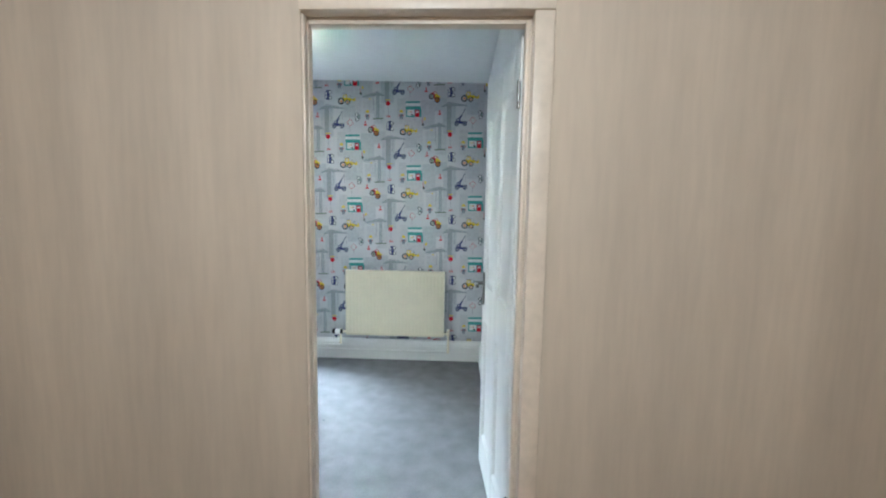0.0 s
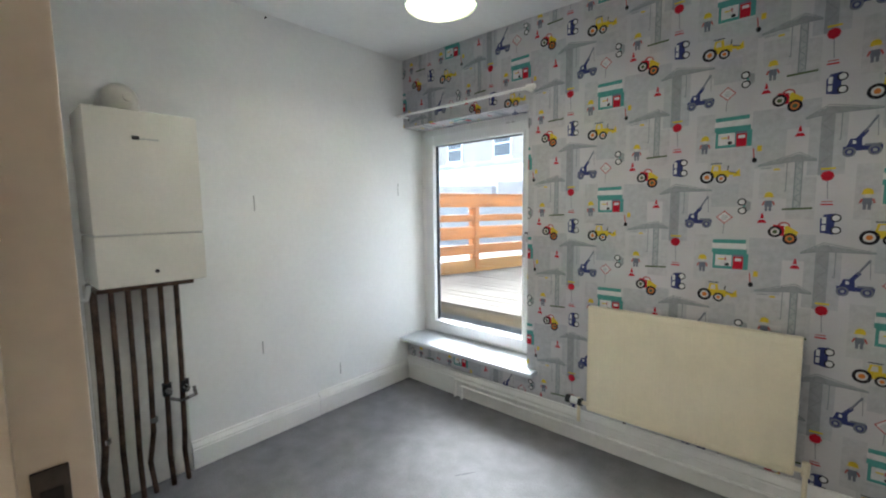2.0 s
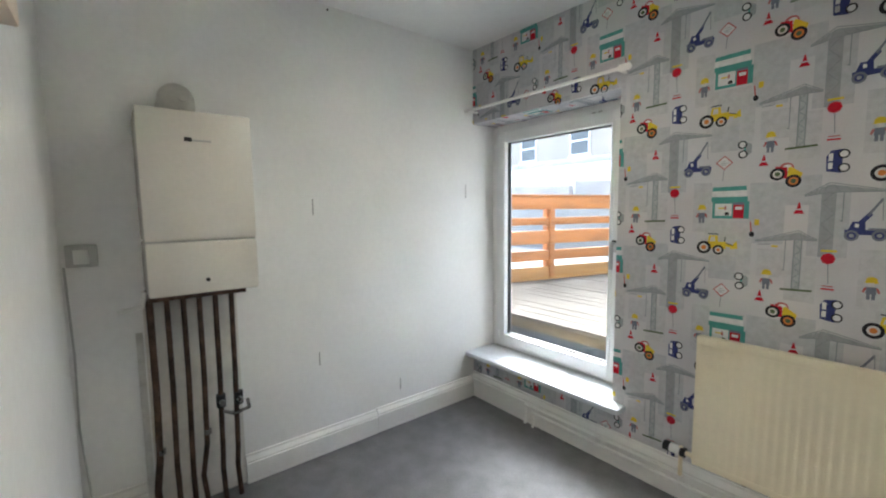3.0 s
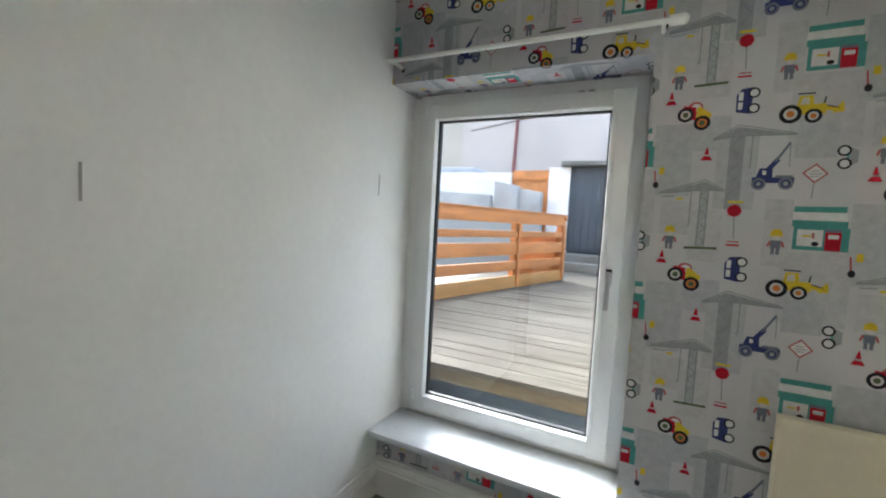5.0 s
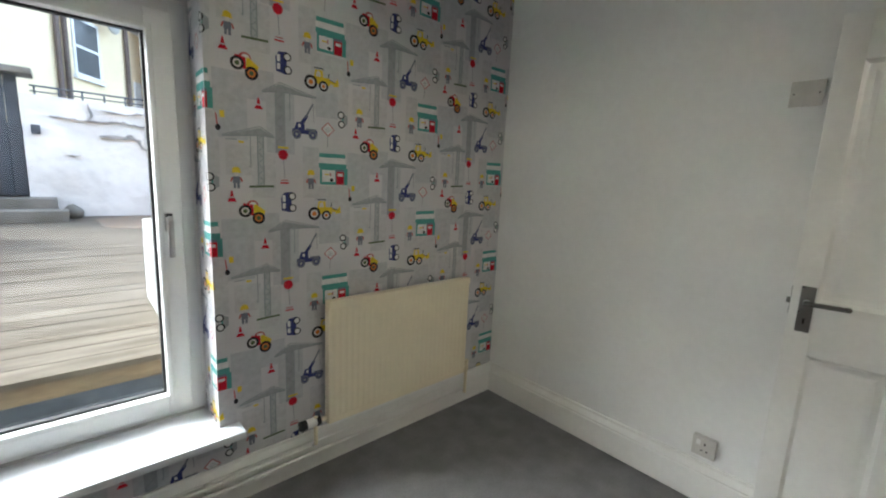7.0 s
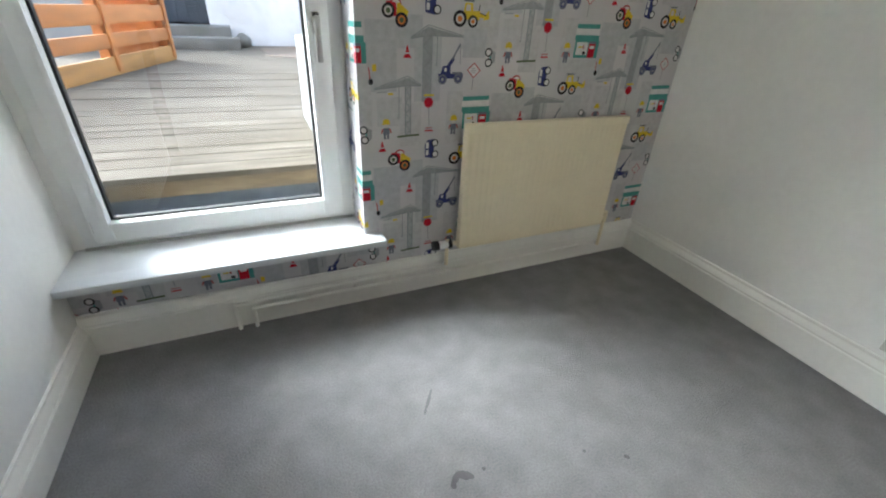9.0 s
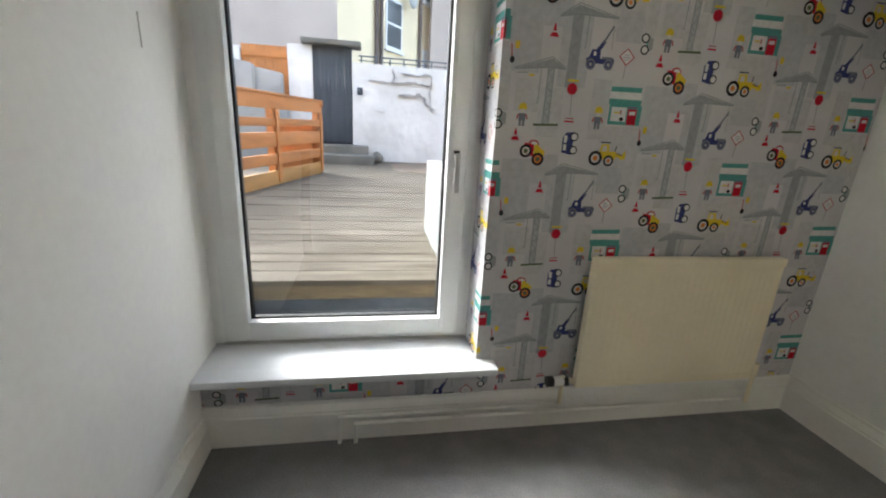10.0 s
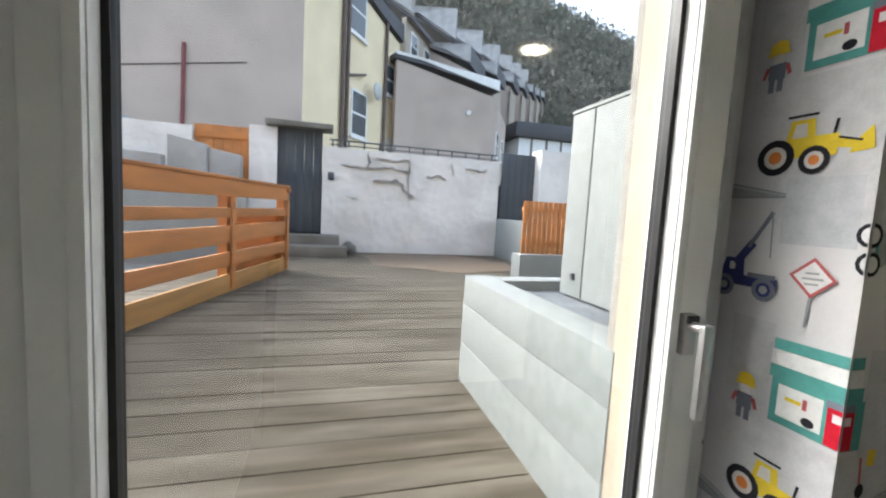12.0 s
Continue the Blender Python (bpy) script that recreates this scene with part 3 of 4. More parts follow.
part("glazing_bead", ring(bmesh.new(), GX0 - 0.02, GX1 + 0.02, GZ0 - 0.02, GZ1 + 0.02, 0.018, 0.018, 0.018, 0.018, 3.764, 3.78, 0.004), UPVC, sash)
pane = part("pane", bx(GX0, GX1, 3.81, 3.816, GZ0, GZ1), GLASS, sash, "clear glass pane", soft=False)
pane.visible_shadow = False
hd = part("handle", bx(-1.666, -1.64, 3.757, 3.773, 1.115, 1.185, 0.005), SILVER, sash, "silver window handle")
bm = cyl(bmesh.new(), (-1.653, 3.76, 1.165), (-1.653, 3.732, 1.165), 0.009)
box(bm, -1.664, -1.643, 3.722, 3.735, 1.02, 1.175, None, 0.005)
part("lever", bm, SILVER, hd)
part("screw_slot", bx(-1.6645, -1.6415, 3.7535, 3.7575, 1.17, 1.183, 0.001), BLACK, hd)
bm = bmesh.new()
for x in (-1.83, -1.79):
    box(bm, x, x + 0.025, 3.788, 3.797, 1.905, 1.912, None, 0.002)
part("vent_cap", bm, GREYP, win)
for z in (0.42, 1.84):
    part("hinge", cyl(bmesh.new(), (FX0 + 0.048, 3.772, z), (FX0 + 0.048, 3.772, z + 0.05), 0.006), UPVC, win)
part("seal_line", bx(FX0, FX1, 3.786, 3.8, FZ0 - 0.004, FZ0 + 0.006), GREYP, win, "grubby sealant line")
part("sealant", bx(FX0, RX1, 3.8, 3.86, FZ1 - 0.002, RZ1), PAINT, win)
part("sealant", bx(FX1 - 0.002, RX1, 3.799, 3.86, FZ0, FZ1), PAINT, win)
part("sealant", bx(XL, FX0 + 0.002, 3.8, 3.86, FZ0, FZ1), PAINT, win)
part("window_sill", bx(-2.628, -1.475, 3.512, 3.6, 0.312, 0.343, 0.008), SILLM, win, "white painted sill board")
part("window_sill", bx(-2.628, RX1 - 0.002, 3.594, 3.8, 0.3125, 0.3426, 0.0), SILLM, win)
bm = bx(RX0 - 0.02, RX1 + 0.02, 3.865, 3.995, 0.33, 0.372, 0.006)
part("outer_reveal", bx(-1.6, -1.552, 3.867, 4.006, 0.373, RZ1 + 0.02, 0.003), REVEAL, win, "beige rendered outer reveal")
part("reveal_edge", bx(-1.598, -1.552, 4.006, 4.032, 0.373, RZ1 + 0.02, 0.003), CONC, win)
part("outer_sill", bm, SLATEG, win, "dark outside sill")

# curtain rail
rl = thing("curtain_rail", (-2.05, 3.52, 2.02), "white metal curtain rail on the papered wall", "curtain rail")
part("rail", cyl(bmesh.new(), (-2.615, 3.515, 2.025), (-1.51, 3.515, 2.02), 0.009), PLASTIC, rl)
bm = cyl(bmesh.new(), (-1.515, 3.515, 2.02), (-1.475, 3.515, 2.02), 0.017)
ball(bm, (-1.475, 3.515, 2.02), 0.0175)
part("finial", bm, PLASTIC, rl)
for x in (-2.58, -1.53):
    part("bracket", cyl(bmesh.new(), (x, 3.6, 2.022), (x, 3.515, 2.022), 0.007), PLASTIC, rl)

# ---- radiator and its pipes ----
rad = thing("radiator", (-0.7, 3.55, 0.235), "cream enamelled panel radiator on the papered wall", "radiator")
RXa, RXb, RZa, RZb = -1.13, -0.262, 0.237, 0.818
bm = bmesh.new()
n = 27
xs = [RXa + 0.02 + (RXb - RXa - 0.04) * i / (n * 4) for i in range(n * 4 + 1)]
prof = [0.0, 0.0008, 0.0038, 0.0008]
rows = []
for z, flat in ((RZa + 0.03, 1), (RZa + 0.05, 0), (RZb - 0.06, 0), (RZb - 0.04, 1)):
    rows.append([bm.verts.new((x, 3.507 + (0 if flat else prof[i % 4]), z)) for i, x in enumerate(xs)])
for a, b in zip(rows, rows[1:]):
    for i in range(len(xs) - 1):
        bm.faces.new((a[i], a[i + 1], b[i + 1], b[i]))
part("panel", bm, CREAM, rad)
part("body", bx(RXa, RXb, 3.515, 3.545, RZa, RZb - 0.002, 0.006), CREAM, rad)
part("top_edge", bx(RXa + 0.002, RXb - 0.002, 3.498, 3.53, RZb - 0.036, RZb - 0.001, 0.005), CREAM, rad)
part("bottom_edge", bx(RXa + 0.002, RXb - 0.002, 3.505, 3.53, RZa + 0.001, RZa + 0.032, 0.006), CREAM, rad)
part("side_edge", bx(RXa + 0.001, RXa + 0.022, 3.5055, 3.53, RZa + 0.01, RZb - 0.01, 0.005), CREAM, rad)
part("side_edge", bx(RXb - 0.022, RXb - 0.001, 3.5055, 3.53, RZa + 0.01, RZb - 0.01, 0.005), CREAM, rad)
for x in (-0.95, -0.44):
    part("bracket", bx(x, x + 0.03, 3.545, 3.599, 0.3, 0.74, 0.003), CREAM, rad)
bm = cyl(bmesh.new(), (RXa - 0.002, 3.53, 0.262), (RXa - 0.05, 3.53, 0.262), 0.011)
cyl(bm, (RXa - 0.05, 3.53, 0.285), (RXa - 0.05, 3.53, 0.15), 0.009)
part("tail_pipe", bm, CREAM, rad)
vb = part("thermostatic_valve", cyl(bmesh.new(), (RXa - 0.05, 3.53, 0.262), (RXa - 0.095, 3.53, 0.262), 0.02, 16), PLASTIC, rad, "white valve head with black collar")
part("collar", cyl(bmesh.new(), (RXa - 0.095, 3.53, 0.262), (RXa - 0.122, 3.53, 0.262), 0.0225, 16), BLACK, vb)
part("collar", cyl(bmesh.new(), (RXa - 0.03, 3.53, 0.262), (RXa - 0.05, 3.53, 0.262), 0.0215, 16), BLACK, vb)
bm = cyl(bmesh.new(), (RXb, 3.53, 0.262), (RXb + 0.035, 3.53, 0.262), 0.01)
cyl(bm, (RXb + 0.035, 3.53, 0.29), (RXb + 0.035, 3.53, 0.09), 0.009)
cyl(bm, (RXb + 0.035, 3.53, 0.24), (RXb + 0.035, 3.53, 0.3), 0.014)
part("lockshield_valve", bm, CREAM, rad)
pp = thing("heating_pipes", (-1.2, 3.56, 0.0), "white painted heating pipes along the skirting board", "pipes")
part("pipe", tube(bmesh.new(), [(-2.11, 3.56, 0.0), (-2.11, 3.56, 0.122), (-1.18, 3.56, 0.128), (-1.18, 3.532, 0.16)], 0.009), GLOSS, pp)
part("pipe", tube(bmesh.new(), [(-2.045, 3.556, 0.0), (-2.045, 3.556, 0.09), (-0.223, 3.556, 0.09), (-0.223, 3.53, 0.12)], 0.009), GLOSS, pp)
part("clip", bx(-1.62, -1.6, 3.56, 3.578, 0.08, 0.14, 0.003), GLOSS, pp)

# ---- boiler ----
bo = thing("boiler", (-2.48, 1.865, 1.04), "white enamelled wall boiler with a drop-down control flap", "boiler")
part("casing", bx(XL + 0.004, -2.335, 1.672, 2.066, 1.2525, 1.755, 0.012), ENAMEL, bo)
part("control_flap", bx(XL + 0.004, -2.33, 1.673, 2.065, 1.04, 1.2495, 0.012), ENAMEL, bo)
part("seam", bx(XL + 0.01, -2.342, 1.68, 2.058, 1.246, 1.256), GREYP, bo)
part("badge", bx(-2.336, -2.333, 1.842, 1.915, 1.638, 1.645, 0.0008), GREYP, bo, "small grey badge bar")
part("badge", bx(-2.336, -2.3325, 1.822, 1.848, 1.636, 1.652, 0.0008, Matrix.Translation((0, 0, 0))), BLACK, bo)
bm = cyl(bmesh.new(), (-2.332, 1.872, 1.095), (-2.322, 1.872, 1.095), 0.008, 16)
part("flap_latch", bm, BLACK, bo)
bm = cyl(bmesh.new(), (-2.47, 1.82, 1.752), (-2.47, 1.82, 1.77), 0.064, 24)
part("flue_collar", bm, BLACK, bo)
bm = cyl(bmesh.new(), (-2.47, 1.82, 1.768), (-2.47, 1.82, 1.815), 0.066, 28)
ball(bm, (-2.47, 1.82, 1.815), 0.066, 28)
cyl(bm, (-2.47, 1.82, 1.8), (XL - 0.02, 1.82, 1.805), 0.064, 28)
cyl(bm, (-2.415, 1.835, 1.815), (-2.398, 1.836, 1.817), 0.018, 18)
part("flue", bm, AGED, bo, "white elbow flue into the wall")
bm = bx(XL + 0.004, -2.37, 1.672, 2.02, 1.018, 1.036, 0.003)
part("pipe_manifold", bm, COPPER, bo)
ys = (1.682, 1.742, 1.802, 1.862, 1.925, 1.99)
for i, y in enumerate(ys):
    b = 0.02 * (1 if i in (0, 3) else 0)
    pts = [(-2.53, y, 1.03), (-2.55, y + 0.002, 0.62), (-2.552, y - 0.004, 0.3 if b else 0.25), (-2.55, y - b - 0.002 * i, 0.16), (-2.552, y - b * 0.5, -0.01)]
    part("pipe", tube(bmesh.new(), pts, 0.0115 if i else 0.014, 10), COPPER, bo, "dull brown copper pipe")
for y, z in ((1.925, 0.49), (2.0, 0.485)):
    vv = part("valve", cyl(bmesh.new(), (-2.55, y - 0.0, z - 0.03), (-2.55, y, z + 0.03), 0.02, 12), BLACK, bo)
    part("spindle", cyl(bmesh.new(), (-2.55, y, z), (-2.505, y, z), 0.012, 10), CHROME, vv)
part("filling_loop", tube(bmesh.new(), [(-2.51, 1.925, 0.455), (-2.495, 1.97, 0.435), (-2.51, 2.035, 0.44), (-2.53, 2.035, 0.475)], 0.008), CHROME, bo, "silver braided filling loop")
for y, z in ((1.688, 0.33), (1.866, 0.36)):
    part("union", cyl(bmesh.new(), (-2.55, y - 0.002, z - 0.01), (-2.55, y - 0.002, z + 0.012), 0.016, 10), CHROME, bo)
part("drain_pipe", tube(bmesh.new(), [(-2.5, 1.67, 1.04), (-2.5, 1.655, 0.985), (-2.5, 1.6, 0.975), (-2.56, 1.585, 0.965)], 0.01), PLASTIC, bo)
bm = bx(XL, XL + 0.006, 1.662, 2.03, 0.0, 1.03, 0.002)
single("pipe_backboard", bm, mat("grubby_board", (0.7, 0.675, 0.62), 0.7, vary=0.07, scale=4, fine=30, bump=0.2), "grubby pale board behind the boiler pipes", "board")
bm = bmesh.new()
profile_run(bm, [(0, 0), (0.035, 0), (0.02, 0.2), (0.006, 0.5), (0.003, 0.78), (0, 0.8)], (XL, 1.63, 0.05), (XL, 1.655, 0.05), (1, 0, 0))
single("broken_boxing_edge", bm, mat("torn_board_edge", (0.68, 0.66, 0.62), 0.85, vary=0.1, scale=9, bump=0.4), "torn edge of removed pipe boxing on the wall", "boxing")

cb = thing("heating_control", (XL, 1.462, 1.2), "white heating control in a grey surround on the wall", "heating control")
part("surround", bx(XL, XL + 0.022, 1.432, 1.53, 1.152, 1.24, 0.005), GREYP, cb)
part("face", bx(XL + 0.02, XL + 0.03, 1.456, 1.504, 1.165, 1.222, 0.004), PLASTIC, cb)
part("cable", tube(bmesh.new(), [(XL + 0.008, 1.425, 1.155), (XL + 0.007, 1.432, 0.8), (XL + 0.006, 1.425, 0.5), (XL + 0.028, 1.445, 0.19)], 0.004, 8), GREYP, cb, "thin grey cable down the wall")

mb = thing("wall_box", (-1.5, YD, 1.8), "beige boxed-in housing on the wall beside the doorway", "wall box")
part("body", bx(-1.66, -1.12, YD, YD + 0.055, 1.735, 2.2, 0.006), HALLTRIM, mb)
part("groove", bx(-1.42, -1.414, YD + 0.054, YD + 0.0565, 1.77, 1.95), DARK, mb)

# scratches on the west wall
for y, z, h in ((2.43, 1.385, 0.085), (2.434, 0.545, 0.075), (2.958, 0.257, 0.075), (3.526, 1.488, 0.092)):
    part("scratch", bx(XL - 0.002, XL + 0.0015, y - 0.003, y + 0.003, z - h / 2, z + h / 2, 0.0, Matrix.Identity(4)), MARK, bpy.data.objects["wall_west"], "thin dark vertical scratch")
part("nail", cyl(bmesh.new(), (XL - 0.01, 2.55, 2.42), (XL + 0.012, 2.55, 2.425), 0.004, 8), DARK, bpy.data.objects["wall_west"], "small dark nail")

# ---- east wall: socket and switch plate ----
so = thing("wall_socket", (XR, 2.335, 0.262), "aged white single wall socket above the skirting board", "socket")
part("backbox", bx(XR - 0.02, XR, 2.295, 2.383, 0.22, 0.305, 0.003), AGED, so)
fp = part("faceplate", bx(XR - 0.03, XR - 0.019, 2.294, 2.384, 0.219, 0.306, 0.004), AGED, so)
part("switch_rocker", bx(XR - 0.035, XR - 0.0295, 2.352, 2.368, 0.27, 0.292, 0.002), PLASTIC, fp)
part("pin_hole", bx(XR - 0.0312, XR - 0.0296, 2.332, 2.338, 0.272, 0.284), DARK, fp)
for y in (2.322, 2.342):
    part("pin_hole", bx(XR - 0.0312, XR - 0.0296, y, y + 0.007, 0.244, 0.25), DARK, fp)
sw = thing("blanking_plate", (XR, 2.21, 1.72), "grey square blanking plate on the wall", "wall plate")
part("plate", bx(XR - 0.012, XR, 2.163, 2.258, 1.675, 1.765, 0.004), AGED, sw)
part("screw", cyl(bmesh.new(), (XR - 0.011, 2.175, 1.72), (XR - 0.0135, 2.175, 1.72), 0.004, 8), CHROME, sw)
part("screw", cyl(bmesh.new(), (XR - 0.011, 2.246, 1.72), (XR - 0.0135, 2.246, 1.72), 0.004, 8), CHROME, sw)

# ---- door, standing open ----
dr = thing("door_1", (0.046, 1.432, 0.0), "white gloss four-panel door standing open", "door", kind="structure")
DW, DH, DT = 0.711, 1.94, 0.036
swing = pose(0.046, 1.432, 0.006, 0, 0, 95.0)
cols = ((0.1, 0.315), (0.425, 0.64))
rowz = ((0.18, 0.79), (0.985, 1.79))


def leaf(name, u0, u1, z0, z1, t0=0.0, t1=DT, bev=0.002, material=GLOSS, parent=None, label=""):
    return part(name, bx(u0, u1, -t1, -t0, z0, z1, bev, swing), material, parent or dr, label)


for u0, u1 in ((0, 0.1), (0.315, 0.425), (0.64, DW)):
    leaf("stile", u0, u1, 0, DH)
for z0, z1 in ((0, 0.18), (0.79, 0.985), (1.79, DH)):
    for u0, u1 in cols:
        leaf("rail", u0 - 0.001, u1 + 0.001, z0 + 0.0004, z1 - 0.0004, 0.0004, DT - 0.0004)
for u0, u1 in cols:
    for z0, z1 in rowz:
        bm = bmesh.new()
        for s, t_out, t_in in ((1, 0.0125, 0.003), (-1, DT - 0.0125, DT - 0.003)):
            inset = [(0.0, t_in), (0.012, t_out), (0.03, t_out), (0.045, 0.5 * (t_in + t_out) + (0.002 if s > 0 else -0.002))]
            loops = []
            for o, tt in inset:
                loops.append([bm.verts.new(swing @ Vector((a, -tt, c))) for a, c in ((u0 + o, z0 + o), (u1 - o, z0 + o), (u1 - o, z1 - o), (u0 + o, z1 - o))])
            for a, b in zip(loops, loops[1:]):
                for i in range(4):
                    bm.faces.new((a[i], a[(i + 1) % 4], b[(i + 1) % 4], b[i]))
            bm.faces.new(loops[-1])
        part("panel", bm, GLOSS, dr, soft=False)
for side in (0, 1):
    s = -1 if side else 1
    t0 = DT if side else 0.0
    hp = part("handle_plate", bx(0.646, 0.686, -t0 + s * 0.0, -t0 + s * 0.009, 0.875, 1.04, 0.002, swing), CHROME, dr, "satin chrome lever handle")
    bm = bmesh.new()
    cyl(bm, swing @ Vector((0.666, -t0, 0.985)), swing @ Vector((0.666, -t0 + s * 0.05, 0.985)), 0.009)
    cyl(bm, swing @ Vector((0.671, -t0 + s * 0.047, 0.985)), swing @ Vector((0.56, -t0 + s * 0.05, 0.988)), 0.0085)
    ball(bm, swing @ Vector((0.56, -t0 + s * 0.05, 0.988)), 0.0088)
    part("lever", bm, CHROME, hp)
    part("keyhole", bx(0.663, 0.669, -t0 + s * 0.0085, -t0 + s * 0.0098, 0.905, 0.925, 0, swing), DARK, hp)
leaf("latch_plate", DW - 0.001, DW + 0.0015, 0.93, 1.03, 0.006, 0.03, 0.0, CHROME)
leaf("latch_bolt", DW, DW + 0.012, 0.968, 0.988, 0.012, 0.024, 0.002, CHROME)
for z in (0.22, 1.7):
    part("hinge", cyl(bmesh.new(), swing @ Vector((-0.004, 0.004, z)), swing @ Vector((-0.004, 0.004, z + 0.09)), 0.006), CHROME, dr)

# ---- pendant lamp ----
PX, PY, PZ = -1.336, 2.585, 2.087
pl = thing("pendant_lamp", (PX, PY, PZ), "green fabric drum pendant lamp, switched on", "ceiling lamp")
bm = bmesh.new()
N = 48
for r, flip in ((0.132, 0), (0.129, 1)):
    lo = [bm.verts.new((PX + r * math.cos(2 * math.pi * i / N), PY + r * math.sin(2 * math.pi * i / N), PZ)) for i in range(N)]
    hi = [bm.verts.new((v.co.x, v.co.y, PZ + 0.2)) for v in lo]
    for i in range(N):
        bm.faces.new((lo[i], lo[(i + 1) % N], hi[(i + 1) % N], hi[i]))
bm.faces.ensure_lookup_table()
for i, f in enumerate(bm.faces):
    f.material_index = 1 if i >= N else 0
part("shade", bm, [SHADE, SHADEIN], pl, "green fabric shade")
part("diffuser", cyl(bmesh.new(), (PX, PY, PZ + 0.006), (PX, PY, PZ + 0.01), 0.127, 40), LAMPGLOW, pl, "lit white diffuser disc")
part("bulb", ball(bmesh.new(), (PX, PY, PZ + 0.075), 0.03, 20), BULBGLOW, pl, "lit bulb")
zc = ceil_z(PX)
part("flex", cyl(bmesh.new(), (PX, PY, PZ + 0.15), (PX, PY, zc - 0.02), 0.004, 8), PLASTIC, pl)
part("holder", cyl(bmesh.new(), (PX, PY, PZ + 0.1), (PX, PY, PZ + 0.2), 0.02, 16), PLASTIC, pl)
part("ceiling_rose", cyl(bmesh.new(), (PX, PY, zc - 0.028), (PX, PY, zc + 0.005), 0.045, 24), PLASTIC, pl)
bm = bmesh.new()
for i in range(3):
    a = 2 * math.pi * i / 3
    cyl(bm, (PX, PY, PZ + 0.19), (PX + 0.13 * math.cos(a), PY + 0.13 * math.sin(a), PZ + 0.197), 0.002, 6)
part("spider", bm, CHROME, pl)

# ---- faint scuffs and stains on the carpet ----
STAIN = mat("carpet_stain", (0.135, 0.136, 0.14), 1.0, vary=0.14, scale=9, fine=420, bump=0.6, depth=0.005, spec=0.05)
rng = random.Random(11)
for x0, y0, x1, y1, w in ((-1.478, 2.965, -1.537, 2.878, 0.006), (-1.53, 2.642, -1.482, 2.615, 0.016), (-1.53, 2.642, -1.552, 2.605, 0.011), (-1.445, 2.63, -1.436, 2.623, 0.007), (-0.99, 2.163, -0.978, 2.158, 0.008), (-1.0, 2.496, -0.985, 2.486, 0.008), (-1.112, 2.562, -1.104, 2.556, 0.006)):
    bm = bmesh.new()
    along = Vector((x1 - x0, y1 - y0, 0))
    side = along.normalized().cross(Vector((0, 0, 1)))
    rim = []
    for i in range(18):
        a = 2 * math.pi * i / 18
        p = Vector((x0, y0, 0.0015)) + along * (0.5 + 0.55 * math.cos(a)) + side * (w * math.sin(a) * rng.uniform(0.6, 1.25))
        rim.append(bm.verts.new(p))
    bm.faces.new(rim)
    bmesh.ops.recalc_face_normals(bm, faces=bm.faces)
    part("stain", bm, STAIN, bpy.data.objects["floor"], "faint dark scuff in the carpet", soft=False)

# ---- outside: ground, yard, lane ----
def hill_h(x, y):
    d = y - 45 + 0.25 * (x - 10)
    f = max(0.0, min(1.0, d / 130))
    h = 82 * f * f * (3 - 2 * f)
    h *= 1.0 - 0.4 * max(0.0, min(1.0, (x - 18 - 0.25 * y) / 70))
    return h + 1.2 * noise.noise(Vector((x * 0.03, y * 0.03, 0))) * min(1, max(0, d) / 40)


bm = bmesh.new()
gx = [-900, -400, -200, -140] + [-120 + 8 * i for i in range(38)] + [200, 300, 500, 900]
gy = [-900, -300, -100, -40, -10, 3.95, 10.9, 14, 20, 28, 36, 44] + [50 + 8 * i for i in range(24)] + [300, 400, 900]
grid = [[bm.verts.new((x, y, 0.32 + (hill_h(x, y) if y > 44 else 0.0) - (0.6 if y < 3 else 0))) for x in gx] for y in gy]
for j in range(len(gy) - 1):
    for i in range(len(gx) - 1):
        if gy[j] < 3.9 and gy[j + 1] < 4:
            continue
        bm.faces.new((grid[j][i], grid[j][i + 1], grid[j + 1][i + 1], grid[j + 1][i]))
structure("ground", bm, HILL, "rough yard ground rising to a wooded hillside")
structure("ground_strip", bx(-9, 6, YO + 0.03, 4.075, 0.2, 0.345), SLATEG, "dark wet concrete strip below the decking")
structure("ground_yard", bx(-16, -2.9, 4.075, 10.55, 0.25, 0.45), GROUND, "pale concrete ground of the yard next door")
structure("ground_lane", bx(-30, 20, 10.95, 17.5, 0.25, 1.9), STREET, "raised lane behind the yard walls")

# winter woodland on the hillside
rng = random.Random(5)
vs, fs = [], []
for k in range(10000):
    x, y = rng.uniform(-60, 150), rng.uniform(52, 215)
    z = 0.3 + hill_h(x, y)
    if z < 3:
        continue
    h = rng.uniform(4.0, 9.0)
    for q in range(14):
        a = rng.uniform(0, 6.283)
        cx, cy, cz = x + rng.gauss(0, 1.1), y + rng.gauss(0, 1.1), z + h * rng.uniform(0.25, 1.0)
        s = rng.uniform(0.2, 0.6)
        b = len(vs)
        vs += [(cx - s * math.cos(a), cy - s * math.sin(a), cz - s * 0.6), (cx + s * math.cos(a), cy + s * math.sin(a), cz - s * 0.5), (cx + rng.gauss(0, 0.4), cy + rng.gauss(0, 0.4), cz + s * rng.uniform(0.8, 1.8))]
        fs.append((b, b + 1, b + 2))
    b = len(vs)
    vs += [(x - 0.12, y, z - 1), (x + 0.12, y, z - 1), (x + rng.gauss(0, 0.3), y, z + h)]
    fs.append((b, b + 1, b + 2))
me = bpy.data.meshes.new("woodland")
me.from_pydata(vs, [], fs)
me.materials.append(WOOD)
tagged(new("woodland", me), "bare grey-brown winter woodland on the far hillside", "woodland", kind="stuff")

# ---- yard walls and gates ----
bm = bmesh.new()


